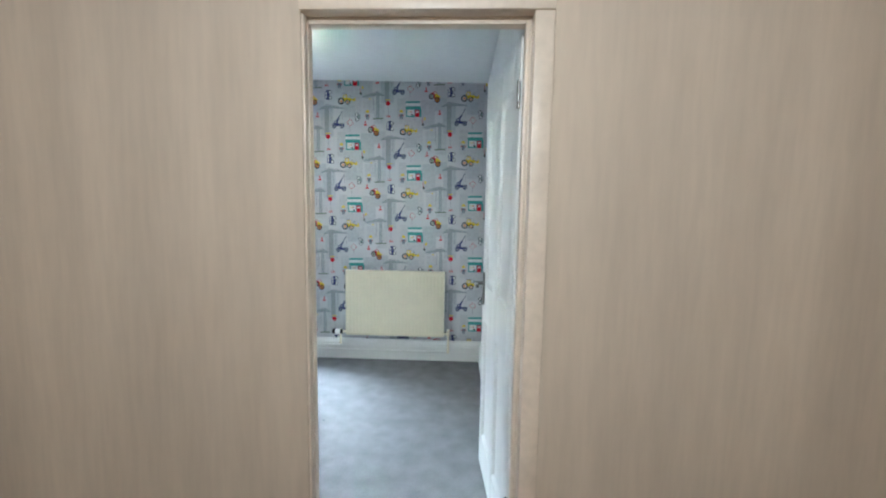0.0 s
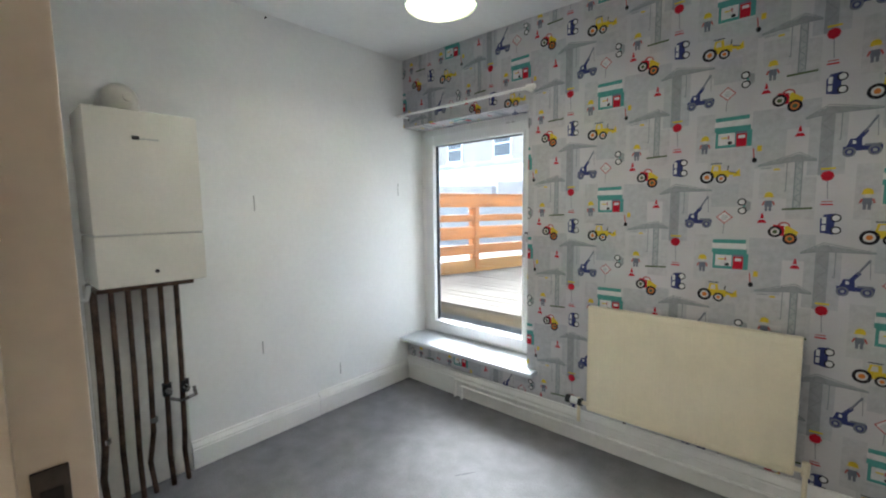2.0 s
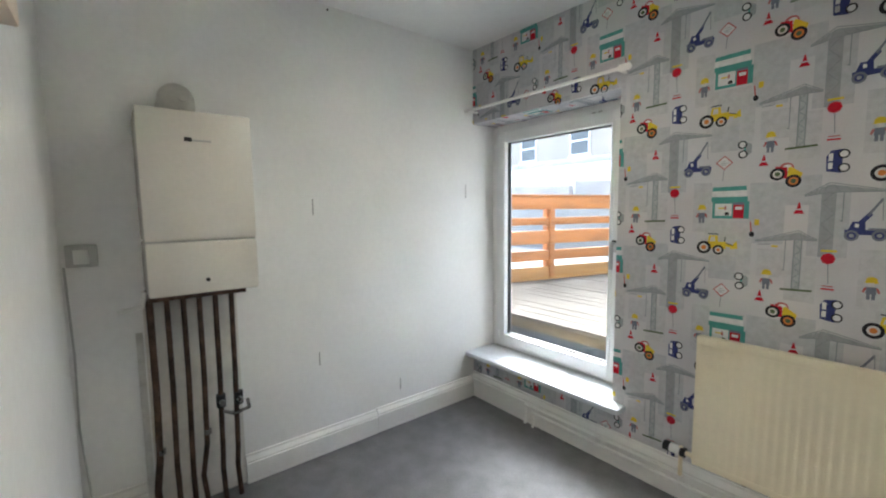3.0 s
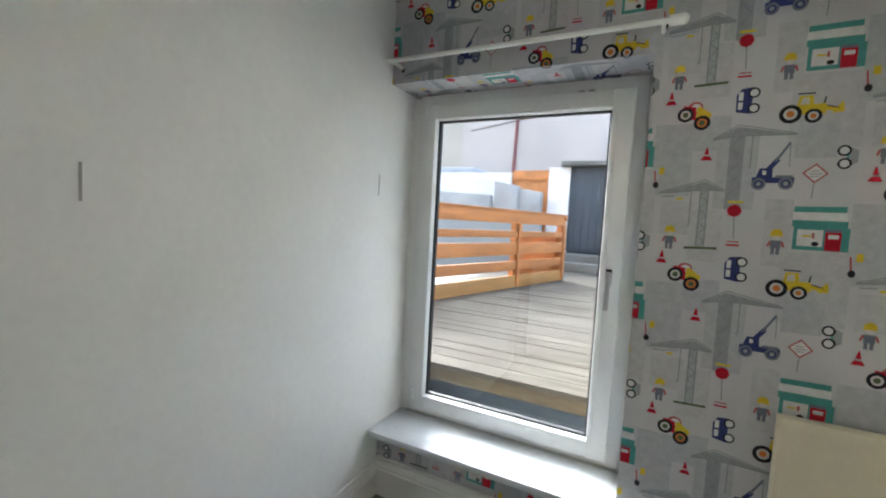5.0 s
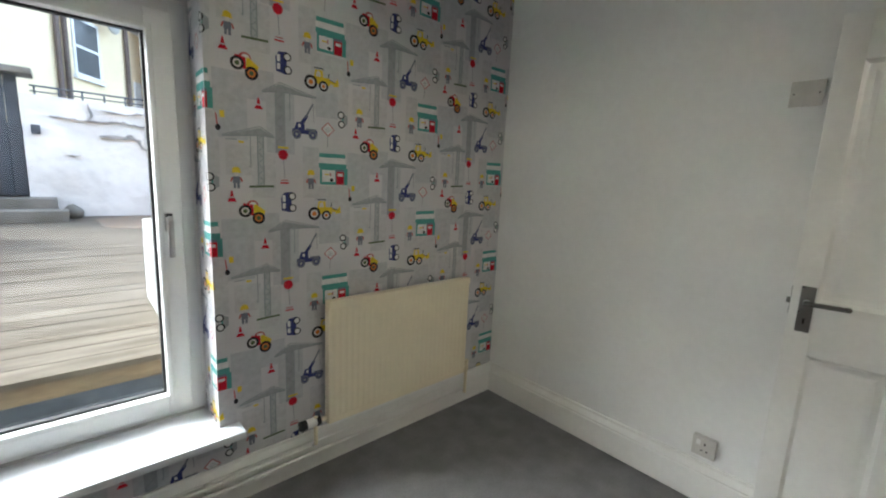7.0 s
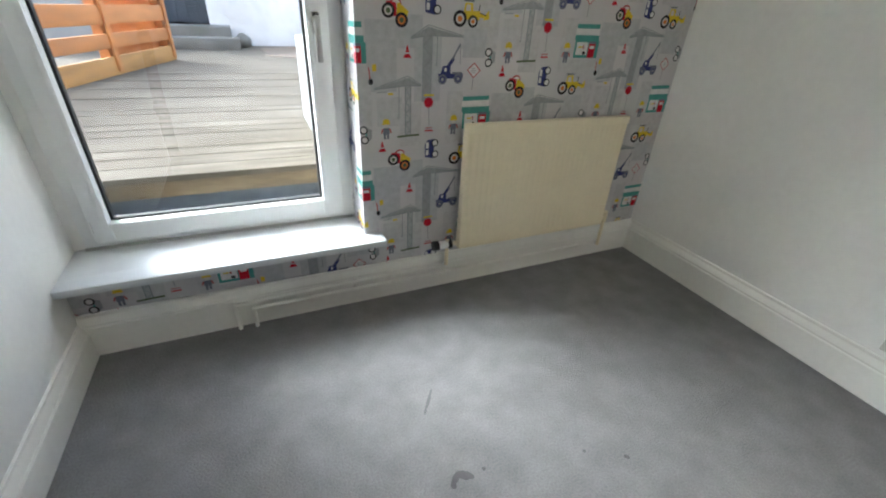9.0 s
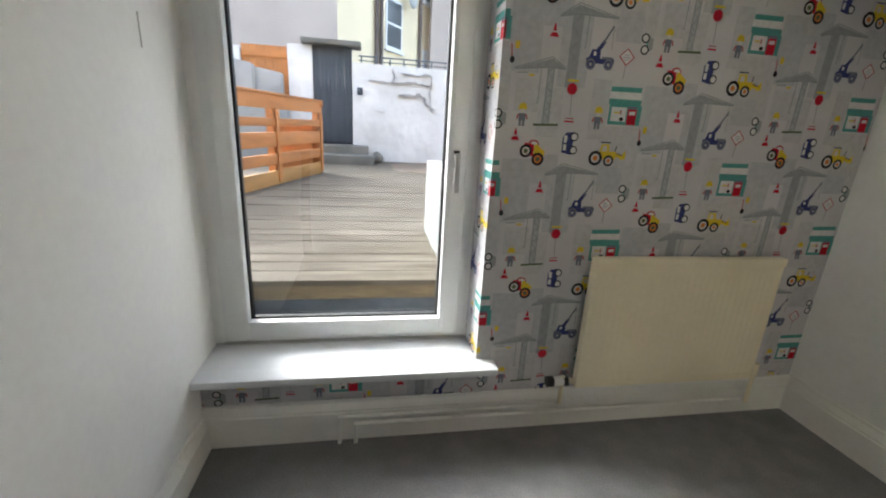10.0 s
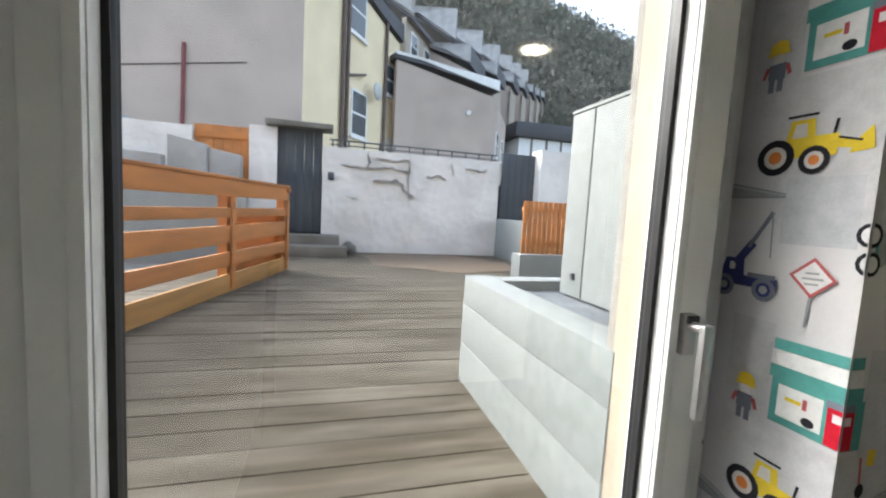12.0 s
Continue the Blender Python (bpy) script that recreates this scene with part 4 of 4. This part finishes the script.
def rough_wall(bm, x0, x1, y0, y1, z0, z1, amp=0.03, step=0.18, seed=0.0):
    nx, nz = max(2, int((x1 - x0) / step)), max(2, int((z1 - z0) / step))
    fr = []
    for j in range(nz + 1):
        row = []
        for i in range(nx + 1):
            x, z = x0 + (x1 - x0) * i / nx, z0 + (z1 - z0) * j / nz
            d = amp * noise.noise(Vector((x * 1.7 + seed, z * 1.9, seed))) + amp * 0.5 * noise.noise(Vector((x * 5 + seed, z * 5, seed)))
            row.append(bm.verts.new((x, y0 - d, z + (amp * 0.6 * noise.noise(Vector((x * 2.2, seed, 3))) if j == nz else 0))))
        fr.append(row)
    for j in range(nz):
        for i in range(nx):
            bm.faces.new((fr[j][i], fr[j][i + 1], fr[j + 1][i + 1], fr[j + 1][i]))
    back = [bm.verts.new((v.co.x, y1, v.co.z)) for v in fr[-1]]
    for i in range(nx):
        bm.faces.new((fr[-1][i], fr[-1][i + 1], back[i + 1], back[i]))
    low = [bm.verts.new((v.co.x, y1, z0)) for v in (fr[0][0], fr[0][-1])]
    bm.faces.new([r[0] for r in fr] + [back[0], low[0]])
    bm.faces.new([r[-1] for r in fr] + [back[-1], low[1]])
    bm.faces.new([low[0], *back, low[1]])
    return bm


yw = single("yard_wall", rough_wall(bmesh.new(), -2.36, 0.86, 10.6, 10.9, 0.45, 2.31, 0.035, 0.12), LIME, "whitewashed rough stone yard wall with flaking patches", "wall")
rng = random.Random(11)


def crack(pts, w0, w1):
    """A ragged line of bare stone where the whitewash has come away."""
    bm = bmesh.new()
    line = []
    for (xa, za), (xb, zb) in zip(pts, pts[1:]):
        n = max(2, int(math.hypot(xb - xa, zb - za) / 0.05))
        line += [(xa + (xb - xa) * k / n, za + (zb - za) * k / n) for k in range(n)]
    line.append(pts[-1])
    prev = None
    for k, (x, z) in enumerate(line):
        x, z = x + rng.gauss(0, 0.012), z + rng.gauss(0, 0.01)
        w = rng.uniform(w0, w1) * (0.4 if k in (0, len(line) - 1) else 1)
        a, b2 = line[max(0, k - 1)], line[min(len(line) - 1, k + 1)]
        d = math.hypot(b2[0] - a[0], b2[1] - a[1]) or 1
        nx, nz = -(b2[1] - a[1]) / d * w, (b2[0] - a[0]) / d * w
        row = [bm.verts.new((x + s * nx, y, z + s * nz)) for y in (10.552, 10.61) for s in (-0.5, 0.5)]
        if prev:
            for p, q in ((0, 1), (1, 3), (3, 2), (2, 0)):
                bm.faces.new((prev[p], prev[q], row[q], row[p]))
        else:
            bm.faces.new((row[0], row[1], row[3], row[2]))
        prev = row
    bm.faces.new((prev[0], prev[1], prev[3], prev[2]))
    return bm


for pts, w0, w1 in (([(-2.05, 2.02), (-1.7, 2.0), (-1.2, 2.03), (-0.9, 1.98)], 0.008, 0.03), ([(-1.62, 2.26), (-1.58, 2.1), (-1.62, 2.0)], 0.01, 0.04), ([(-1.5, 1.78), (-1.3, 1.8), (-1.05, 1.79), (-0.98, 1.72)], 0.03, 0.08),
                    ([(-1.02, 1.75), (-0.9, 1.6), (-0.78, 1.55)], 0.02, 0.06), ([(-0.9, 2.2), (-0.86, 2.0), (-0.9, 1.7), (-0.84, 1.5)], 0.005, 0.03), ([(-1.45, 2.18), (-1.15, 2.16), (-0.95, 2.2)], 0.008, 0.03),
                    ([(-0.55, 1.92), (-0.3, 1.96), (-0.22, 1.9)], 0.01, 0.05), ([(-0.1, 2.2), (-0.05, 2.0)], 0.006, 0.02), ([(0.2, 2.15), (0.45, 2.1), (0.6, 2.16)], 0.006, 0.025), ([(-1.95, 1.5), (-1.75, 1.46)], 0.004, 0.015)):
    part("bare_patch", crack(pts, w0, w1), CRACK, yw, "bare grey stone where whitewash has flaked", soft=False)
tr = thing("wall_railing", (-0.8, 10.8, 2.3), "low dark wire railing on the yard wall", "railing")
for i in range(12):
    x = -2.2 + 0.27 * i
    part("post", cyl(bmesh.new(), (x, 10.8, 2.28), (x, 10.8, 2.47), 0.014, 6), GATEM, tr)
part("wire", cyl(bmesh.new(), (-2.25, 10.8, 2.46), (0.85, 10.8, 2.45), 0.014, 6), GATEM, tr)
part("wire", cyl(bmesh.new(), (-2.25, 10.8, 2.38), (0.85, 10.8, 2.37), 0.01, 6), GATEM, tr)
single("gate_pier", rough_wall(bmesh.new(), -3.5, -3.08, 10.58, 10.9, 0.45, 2.55, 0.03, 0.14, 4.0), LIME, "whitewashed stone gate pier", "pier")
yg = thing("yard_gate", (-2.72, 10.7, 0.84), "dark grey boarded yard gate, shut, under a stone lintel", "gate")
for i in range(5):
    part("board", bx(-3.09 + 0.145 * i, -2.95 + 0.145 * i, 10.66, 10.69, 0.85, 2.56, 0.005), GATEM, yg)
for z in (1.05, 1.65, 2.3):
    part("ledge", bx(-3.08, -2.38, 10.69, 10.72, z, z + 0.1, 0.004), GATEM, yg)
single("gate_lintel", bx(-3.25, -2.2, 10.42, 10.9, 2.56, 2.65, 0.02), STEPM, "grey stone lintel over the yard gate", "lintel")
single("intercom_box", bx(-2.27, -2.17, 10.5, 10.58, 1.75, 1.88, 0.01), GATEM, "small dark box on the yard wall", "box")
st = thing("yard_steps", (-2.55, 10.2, 0.5), "worn grey concrete steps up to the yard gate", "steps")
part("step", bx(-3.05, -2.06, 10.1, 10.62, 0.45, 0.83, 0.015), STEPM, st)
part("step", bx(-3.05, -1.95, 9.72, 10.11, 0.45, 0.69, 0.015), STEPM, st)
bm = bmesh.new()
bmesh.ops.create_icosphere(bm, subdivisions=2, radius=0.12, matrix=Matrix.Translation((-1.9, 10.25, 0.62)))
for v in bm.verts:
    v.co += v.normal * 0.04 * noise.noise(v.co * 9)
single("rubble_stone", bm, STEPM, "loose grey stone beside the steps", "stone")
single("yard_wall_next_door", rough_wall(bmesh.new(), -16, -4.32, 10.6, 10.9, 0.4, 2.45, 0.03, 0.3, 8.0), LIME, "whitewashed boundary wall next door", "wall")
og = thing("boarded_gate", (-3.9, 10.7, 1.0), "orange-brown boarded timber gate", "gate")
for i in range(6):
    part("board", bx(-4.31 + 0.136 * i, -4.178 + 0.136 * i, 10.68, 10.71, 0.6, 2.5, 0.004), ORANGE, og)
part("rail", bx(-4.3, -3.5, 10.655, 10.68, 2.3, 2.4, 0.004), ORANGE, og)
for i, (x0, x1, z1) in enumerate(((-9.5, -6.2, 2.02), (-6.1, -4.55, 2.0), (-4.5, -4.0, 2.22), (-4.0, -3.55, 2.08))):
    bm = bx(x0, x1, 9.9 + 0.1 * i, 10.1 + 0.1 * i, 0.4, z1, 0.015)
    for v in bm.verts:
        if v.co.z > 1:
            v.co.z -= (v.co.x - x0) * (0.04, 0.05, 0.2, 0.16)[i]
    single("block_wall", bm, BLOCKG, "stepped grey concrete block wall next door", "wall", "stepped walls next door")
single("white_low_wall", bx(-12, -3.3, 9.3, 9.45, 0.4, 1.45, 0.02), DIMWHITE, "white painted low wall behind the fence", "wall")

# right-hand side of the yard
lw = thing("low_yard_wall", (0.5, 8.5, 0.5), "white painted low stepped yard wall", "wall")
part("front", bx(0.1, 2.6, 7.95, 8.2, 0.45, 0.84, 0.02), DIMWHITE, lw)
part("return", bx(0.86, 1.06, 8.2, 10.9, 0.45, 1.24, 0.02), DIMWHITE, lw)
sp = thing("slatted_screen", (0.55, 8.1, 0.84), "orange stained vertical slatted timber screen on the low wall", "screen")
for i in range(11):
    part("slat", bx(0.15 + 0.07 * i, 0.207 + 0.07 * i, 8.03, 8.05, 0.845, 1.52, 0.003), ORANGE, sp)
for z in (0.95, 1.38):
    part("rail", bx(0.15, 0.91, 8.05, 8.085, z, z + 0.06, 0.003), ORANGE, sp)
g2 = thing("side_gate", (1.3, 10.7, 1.2), "dark grey side gate behind the low wall", "gate")
for i in range(5):
    part("board", bx(0.95 + 0.14 * i, 1.085 + 0.14 * i, 10.7, 10.73, 1.2, 2.5, 0.004), GATEM, g2)
part("rail", bx(0.95, 1.65, 10.73, 10.76, 2.2, 2.3, 0.004), GATEM, g2)
single("side_wall", rough_wall(bmesh.new(), 1.66, 4.0, 10.5, 10.9, 0.4, 2.6, 0.04, 0.2, 12.0), LIME, "whitewashed rough side wall", "wall")

# white timber raised bed with a cupboard on it
bn = thing("raised_bed", (-1.2, 4.55, 0.5), "white painted timber raised bed against the house", "raised bed")
for z0, z1 in ((0.47, 0.716), (0.7175, 0.899), (0.9005, 1.035)):
    part("board", bx(-1.605 + 0.002 * (z0 > 0.8), -1.475, 4.0, 5.06, z0, z1, 0.0015), DIMWHITE, bn)
part("end_wall", bx(-1.476, -0.2, 4.94, 5.055, 0.47, 1.033, 0.012), DIMWHITE, bn)
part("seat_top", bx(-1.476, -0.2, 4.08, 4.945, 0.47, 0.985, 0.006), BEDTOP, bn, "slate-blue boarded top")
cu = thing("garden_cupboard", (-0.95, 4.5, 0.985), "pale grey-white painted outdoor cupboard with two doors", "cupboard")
part("body", bx(-1.19, -0.7, 4.12, 4.865, 0.986, 1.78, 0.006), DIMWHITE, cu)
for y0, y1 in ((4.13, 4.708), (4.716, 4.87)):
    dd = part("door", bx(-1.212, -1.189, y0, y1, 0.995, 1.778, 0.004), DIMWHITE, cu)
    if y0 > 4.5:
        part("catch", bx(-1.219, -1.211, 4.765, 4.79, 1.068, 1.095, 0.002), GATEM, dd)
part("lid", bx(-1.216, -0.69, 4.11, 4.874, 1.779, 1.794, 0.003), DIMWHITE, cu)


# ---- orange slatted fence ----
fe = thing("slatted_fence", (-3.1, 7.0, 0.53), "orange stained horizontal slatted timber fence along the decking", "fence")
FA, FB = Vector((-3.86, 4.25, 0)), Vector((-2.745, 8.45, 0))
fd = (FB - FA).normalized()
fm = Matrix.Translation(FA) @ Matrix.Rotation(math.atan2(fd.y, fd.x), 4, "Z")
FL = (FB - FA).length
for z0, z1 in ((0.532, 0.69), (0.76, 0.88), (0.955, 1.11), (1.175, 1.26), (1.355, 1.5)):
    part("slat", bx(0, FL, -0.055, -0.03, z0, z1, 0.004, fm), OCHRE if z0 < 0.6 else ORANGE, fe, "faded ochre bottom slat" if z0 < 0.6 else "")
for u in (0.05, 1.37, 2.98, FL - 0.09):
    part("post", bx(u, u + 0.085, -0.03, 0.055, 0.5, 1.5, 0.004, fm), ORANGE, fe)
    part("cleat", bx(u + 0.01, u + 0.075, -0.072, -0.055, 0.56, 1.35, 0.003, fm), ORANGE, fe)
for z0, z1 in ((0.62, 0.78), (0.86, 0.97), (1.08, 1.2)):
    part("back_slat", bx(3.03, FL - 0.02, 0.056, 0.078, z0, z1, 0.004, fm), ORANGE, fe)
part("post_cap", ball(bmesh.new(), fm @ Vector((FL - 0.04, -0.06, 1.47)), 0.035, 14), ORANGE, fe)
part("top_rail", bx(-0.01, FL + 0.01, -0.07, 0.07, 1.5, 1.525, 0.004, fm), ORANGE, fe)


# ---- houses up the hill ----
def far_window(parent, m, w, h, bars=2):
    """A sash window in the plane y = 0 of m, with its foot at the origin."""
    wd = part("window", bx(-w / 2, w / 2, -0.06, 0.04, 0, h), LEADW, parent, "white framed window")
    wd.matrix_basis = m
    e = 0.11
    for z0, z1 in ((e, h / 2 - 0.05), (h / 2 + 0.05, h - e)):
        p = part("pane", bx(-w / 2 + e, w / 2 - e, -0.064, -0.05, z0, z1), FARGLASS, wd)
        p.matrix_parent_inverse = Matrix.Identity(4)
    s = part("sill", bx(-w / 2 - 0.08, w / 2 + 0.08, -0.14, 0.0, -0.12, -0.002), LEADW, wd)
    s.matrix_parent_inverse = Matrix.Identity(4)
    return wd


def wall_run(p, q, t, z0, z1, z2=None):
    """A wall from p to q, t thick away from the viewer, z1 high at p and z2 at q."""
    p, q = Vector((*p, 0)), Vector((*q, 0))
    d = (q - p).normalized()
    n = Vector((-d.y, d.x, 0)) * t
    bm = bmesh.new()
    z2 = z1 if z2 is None else z2
    vs = [bm.verts.new(v) for v in (p + Vector((0, 0, z0)), q + Vector((0, 0, z0)), q + Vector((0, 0, z2)), p + Vector((0, 0, z1)))]
    ws = [bm.verts.new(v.co + n) for v in vs]
    bm.faces.new(vs)
    bm.faces.new(ws[::-1])
    for i in range(4):
        bm.faces.new((vs[i], ws[i], ws[(i + 1) % 4], vs[(i + 1) % 4]))
    return bm


def on_wall(p, q, f, z):
    p, q = Vector((*p, 0)), Vector((*q, 0))
    d = q - p
    return Matrix.Translation(p + d * f + Vector((0, 0, z))) @ Matrix.Rotation(math.atan2(d.y, d.x), 4, "Z")


A, B, C = (-34.0, 20.0), (-3.32, 20.0), (1.3, 27.0)
ho = thing("yellow_house", (-3, 22, 1.9), "end house with grey gable and pale yellow rear wall", "house")
part("gable_wall", wall_run((-9.9, 20.0), B, 0.3, 1.5, 13.0), RENDERG, ho, "mauve-grey rendered gable")
part("rear_wall", wall_run(B, C, 0.3, 1.5, 11.5, 10.4), YELLOW, ho, "pale yellow rendered wall")
part("roof", wall_run((-3.2, 19.8), (1.5, 26.9), 4.0, 11.4, 11.6, 10.5), SLATE, ho)
for f, z in ((0.49, 4.55), (0.45, 9.0), (0.86, 7.3)):
    far_window(ho, on_wall(B, C, f, z), 1.45 if f < 0.8 else 1.0, 2.1 if f < 0.8 else 1.6)
part("door", bx(-0.45, 0.45, -0.06, 0.05, 0, 2.1, 0, on_wall(B, C, 0.9, 3.0)), LEADW, ho)
for f in (0.3, 0.345, 0.78):
    m = on_wall(B, C, f, 1.6)
    part("drainpipe", cyl(bmesh.new(), m @ Vector((0, -0.12, 0)), m @ Vector((0, -0.12, 9.3)), 0.085, 8), PIPEB, ho)
m = on_wall(B, C, 0.6, 6.9)
bm = bmesh.new()
bmesh.ops.create_uvsphere(bm, u_segments=14, v_segments=8, radius=0.42, matrix=m @ Matrix.Translation((0, -0.5, 0)) @ Matrix.Diagonal((1, 0.3, 1, 1)))
part("satellite_dish", bm, GREYP, ho)
m = on_wall(B, C, 0.46, 7.0)
part("drainpipe", cyl(bmesh.new(), m @ Vector((-1.0, -0.12, 0)), m @ Vector((0.6, -0.12, 0.5)), 0.06, 8), PIPEB, ho)
part("gas_flue", cyl(bmesh.new(), (-7.3, 19.88, 2.0), (-7.2, 19.88, 6.6), 0.07, 8), RUST, ho, "red-brown pole against the gable")
part("render_joint", bx(-9.5, -5.2, 19.975, 20.0, 5.95, 6.0, 0, Matrix.Translation((-7, 20, 6)) @ Matrix.Rotation(radians(-9), 4, "Y") @ Matrix.Translation((7, -20, -6))), PIPEB, ho)
hg = thing("grey_extension", (4, 26.5, 1.9), "mauve-grey rendered rear extension with slate roof", "house")
D, E2 = (0.95, 25.4), (7.2, 27.2)
part("gable_wall", wall_run(D, E2, 0.3, 1.5, 9.05, 8.3), RENDERG, hg)
part("return_wall", wall_run(E2, (10.5, 33.0), 0.3, 1.5, 8.3, 8.0), RENDERG, hg)
part("verge", wall_run((0.85, 25.2), (7.4, 27.0), 2.5, 9.06, 9.35, 8.6), SLATE, hg)
part("verge_strip", wall_run((0.85, 25.15), (7.4, 26.95), 0.06, 9.25, 9.42, 8.66), LEADW, hg)
for f, z in ((0.3, 5.0), (0.7, 5.0)):
    far_window(hg, on_wall(E2, (10.5, 33.0), f, z), 1.0, 1.6)
part("extractor", cyl(bmesh.new(), (5.4, 26.55, 7.1), (5.42, 26.75, 7.1), 0.13, 10), LEADW, hg)
for k in range(7):
    # the terrace climbs away along the hillside
    P, Q = (1.3 + 4.6 * k + 0.4, 27 + 7 * k + 0.6), (5.9 + 4.6 * k + 0.4, 34 + 7 * k + 0.6)
    u, n = Vector((0.549, 0.836)), Vector((0.836, -0.549))
    ez = 12.2 + 1.9 * k
    t = thing("terrace_house", (P[0], P[1], 1.9), "rendered terrace house with slate roof and pale verges, stepping uphill", "house", "terrace")
    part("rear_wall", wall_run(P, Q, 0.3, 1.5, ez, ez), (RENDERW, VERGE, RENDERG)[k % 3], t)
    bm = bmesh.new()
    e = 0.35
    p0, q0 = Vector(P) + n * e, Vector(Q) + n * e
    p1, q1 = Vector(P) - n * 3.6, Vector(Q) - n * 3.6
    low = [bm.verts.new((v.x, v.y, z)) for v, z in ((p0, ez - 0.15), (q0, ez - 0.15), (q1, ez + 2.5), (p1, ez + 2.5))]
    top = [bm.verts.new(v.co + Vector((0, 0, 0.22))) for v in low]
    bm.faces.new(low)
    bm.faces.new(top[::-1])
    for i in range(4):
        bm.faces.new((low[i], top[i], top[(i + 1) % 4], low[(i + 1) % 4]))
    part("roof", bm, SLATE, t, soft=False)
    part("verge_strip", wall_run((p1.x - u.x * 0.2, p1.y - u.y * 0.2), (p0.x - u.x * 0.2, p0.y - u.y * 0.2), 0.25, ez + 2.3, ez + 2.9, ez + 0.15), VERGE, t, soft=False)
    W0, W1 = Vector(P) + u * 3.9 + n * 0.05, Vector(P) + u * 3.9 + n * 2.6
    V1 = Vector(P) + u * 7.6 + n * 2.6
    part("wing_wall", wall_run(W0, W1, 0.25, 1.5, ez - 0.4, ez - 1.7), RENDERG, t, soft=False)
    part("wing_wall", wall_run(W1, V1, 0.25, 1.5, ez - 1.75, ez - 1.75), RENDERW, t, soft=False)
    part("wing_roof", wall_run(W0 - u * 0.25, W1 - u * 0.25 + n * 0.3, 4.2, ez - 0.4 + 0.02, ez - 0.1, ez - 1.5), SLATE, t, soft=False)
    part("wing_verge", wall_run(W0 - u * 0.3, W1 - u * 0.3 + n * 0.3, 0.05, ez - 0.3, ez + 0.02, ez - 1.4), VERGE, t, soft=False)
    part("chimney", bx(p1.x - 0.4, p1.x + 0.4, p1.y - 0.4, p1.y + 0.4, ez + 1.5, ez + 3.9), RENDERG, t)
    for f, z in ((0.14, ez - 2.0), (0.4, ez - 2.1), (0.2, ez - 5.2)):
        far_window(t, on_wall(P, Q, f, z), 1.1, 1.5)
hl = thing("grey_house", (-14, 21, 1.9), "grey rendered house with white window", "house")
part("wall", wall_run((-30, 24.0), (-9.0, 22.5), 0.3, 1.5, 8.2, 8.0), RENDERW, hl)
part("roof", wall_run((-30.2, 23.7), (-8.8, 22.2), 4.0, 8.0, 8.5, 8.3), SLATE, hl)
for f in (0.28, 0.55, 0.74):
    far_window(hl, on_wall((-30, 24.0), (-9.0, 22.5), f, 4.4), 1.4, 1.7)
sh = thing("white_roofed_shed", (-11, 14, 1.9), "low shed with pale white roof", "shed")
part("wall", bx(-13.2, -6.5, 13.4, 16.0, 1.85, 2.75, 0.02), DIMWHITE, sh)
part("roof", bx(-13.4, -6.3, 13.2, 16.2, 2.75, 2.95, 0.04), VERGE, sh)
fs2 = thing("far_shed", (13, 40, 3), "pale far shed with dark roof", "shed")
part("wall", bx(14.0, 22.0, 38, 46, 1.5, 8.3, 0.02), LEADW, fs2)
part("roof", bx(13.4, 22.6, 37.5, 46.5, 8.3, 9.7, 0.3), SLATE, fs2)
for i in range(4):
    part("mullion", bx(15.2 + 1.5 * i, 15.35 + 1.5 * i, 37.9, 38.0, 3, 8.3), PIPEB, fs2)

# ---- decking boards ----
dk = thing("decking", (-1.2, 7.2, 0.5), "weathered grey-brown timber decking", "decking", kind="structure")
part("riser", bx(-3.9, -1.61, 4.045, 4.075, 0.432, 0.505, 0.003), DECKEDGE, dk, "brown timber deck riser")
part("kickboard", bx(-3.9, -1.61, 4.062, 4.0785, 0.346, 0.432), SLATEG, dk, "dark wet board below the riser")
part("substructure", bx(-3.9, 0.85, 4.08, 10.6, 0.345, 0.5), DECKEDGE, dk)
PW, GAP = 0.142, 0.0035
base = bx(-2.35, 2.35, 0, PW - GAP, -0.028, 0.0, 0.004)
plank_mesh = mesh_of("plank", base, DECK)
rng = random.Random(3)
nb = int((10.6 - 4.04) / PW)
for i in range(nb):
    ob = new("plank", plank_mesh)
    ob.parent = dk
    ob.matrix_parent_inverse = dk.matrix_basis.inverted()
    ob.matrix_basis = pose(-1.53 + rng.uniform(-0.01, 0.01), 4.04 + PW * i, 0.531 + rng.uniform(-0.002, 0.002), 0, 0, rng.uniform(-0.08, 0.08))

# wet earth and leaves washed over the far end of the decking
DIRT = mat("wet_brown_dirt", (0.11, 0.08, 0.058), 0.55, vary=0.25, scale=1.8, fine=20, bump=0.4, depth=0.006, tint=(0.17, 0.115, 0.07))
bm = bmesh.new()
rim = []
for i in range(60):
    a = 2 * math.pi * i / 60
    w = 1.0 + 0.16 * noise.noise(Vector((math.cos(a) * 2.3, math.sin(a) * 2.3, 1.7)))
    x = -0.55 + 1.15 * math.cos(a) * w + 0.1 * math.sin(a)
    y = 9.42 + 1.02 * math.sin(a) * w - 0.22 * math.cos(a)
    rim.append(bm.verts.new((min(x, 0.84), min(y, 10.5), 0.5365)))
top = bm.faces.new(rim)
low = bmesh.ops.extrude_face_region(bm, geom=[top])
bmesh.ops.translate(bm, verts=[v for v in low["geom"] if isinstance(v, bmesh.types.BMVert)], vec=(0, 0, -0.012))
part("dirt_patch", bm, DIRT, dk, "wet brown dirt washed over the boards", soft=False)
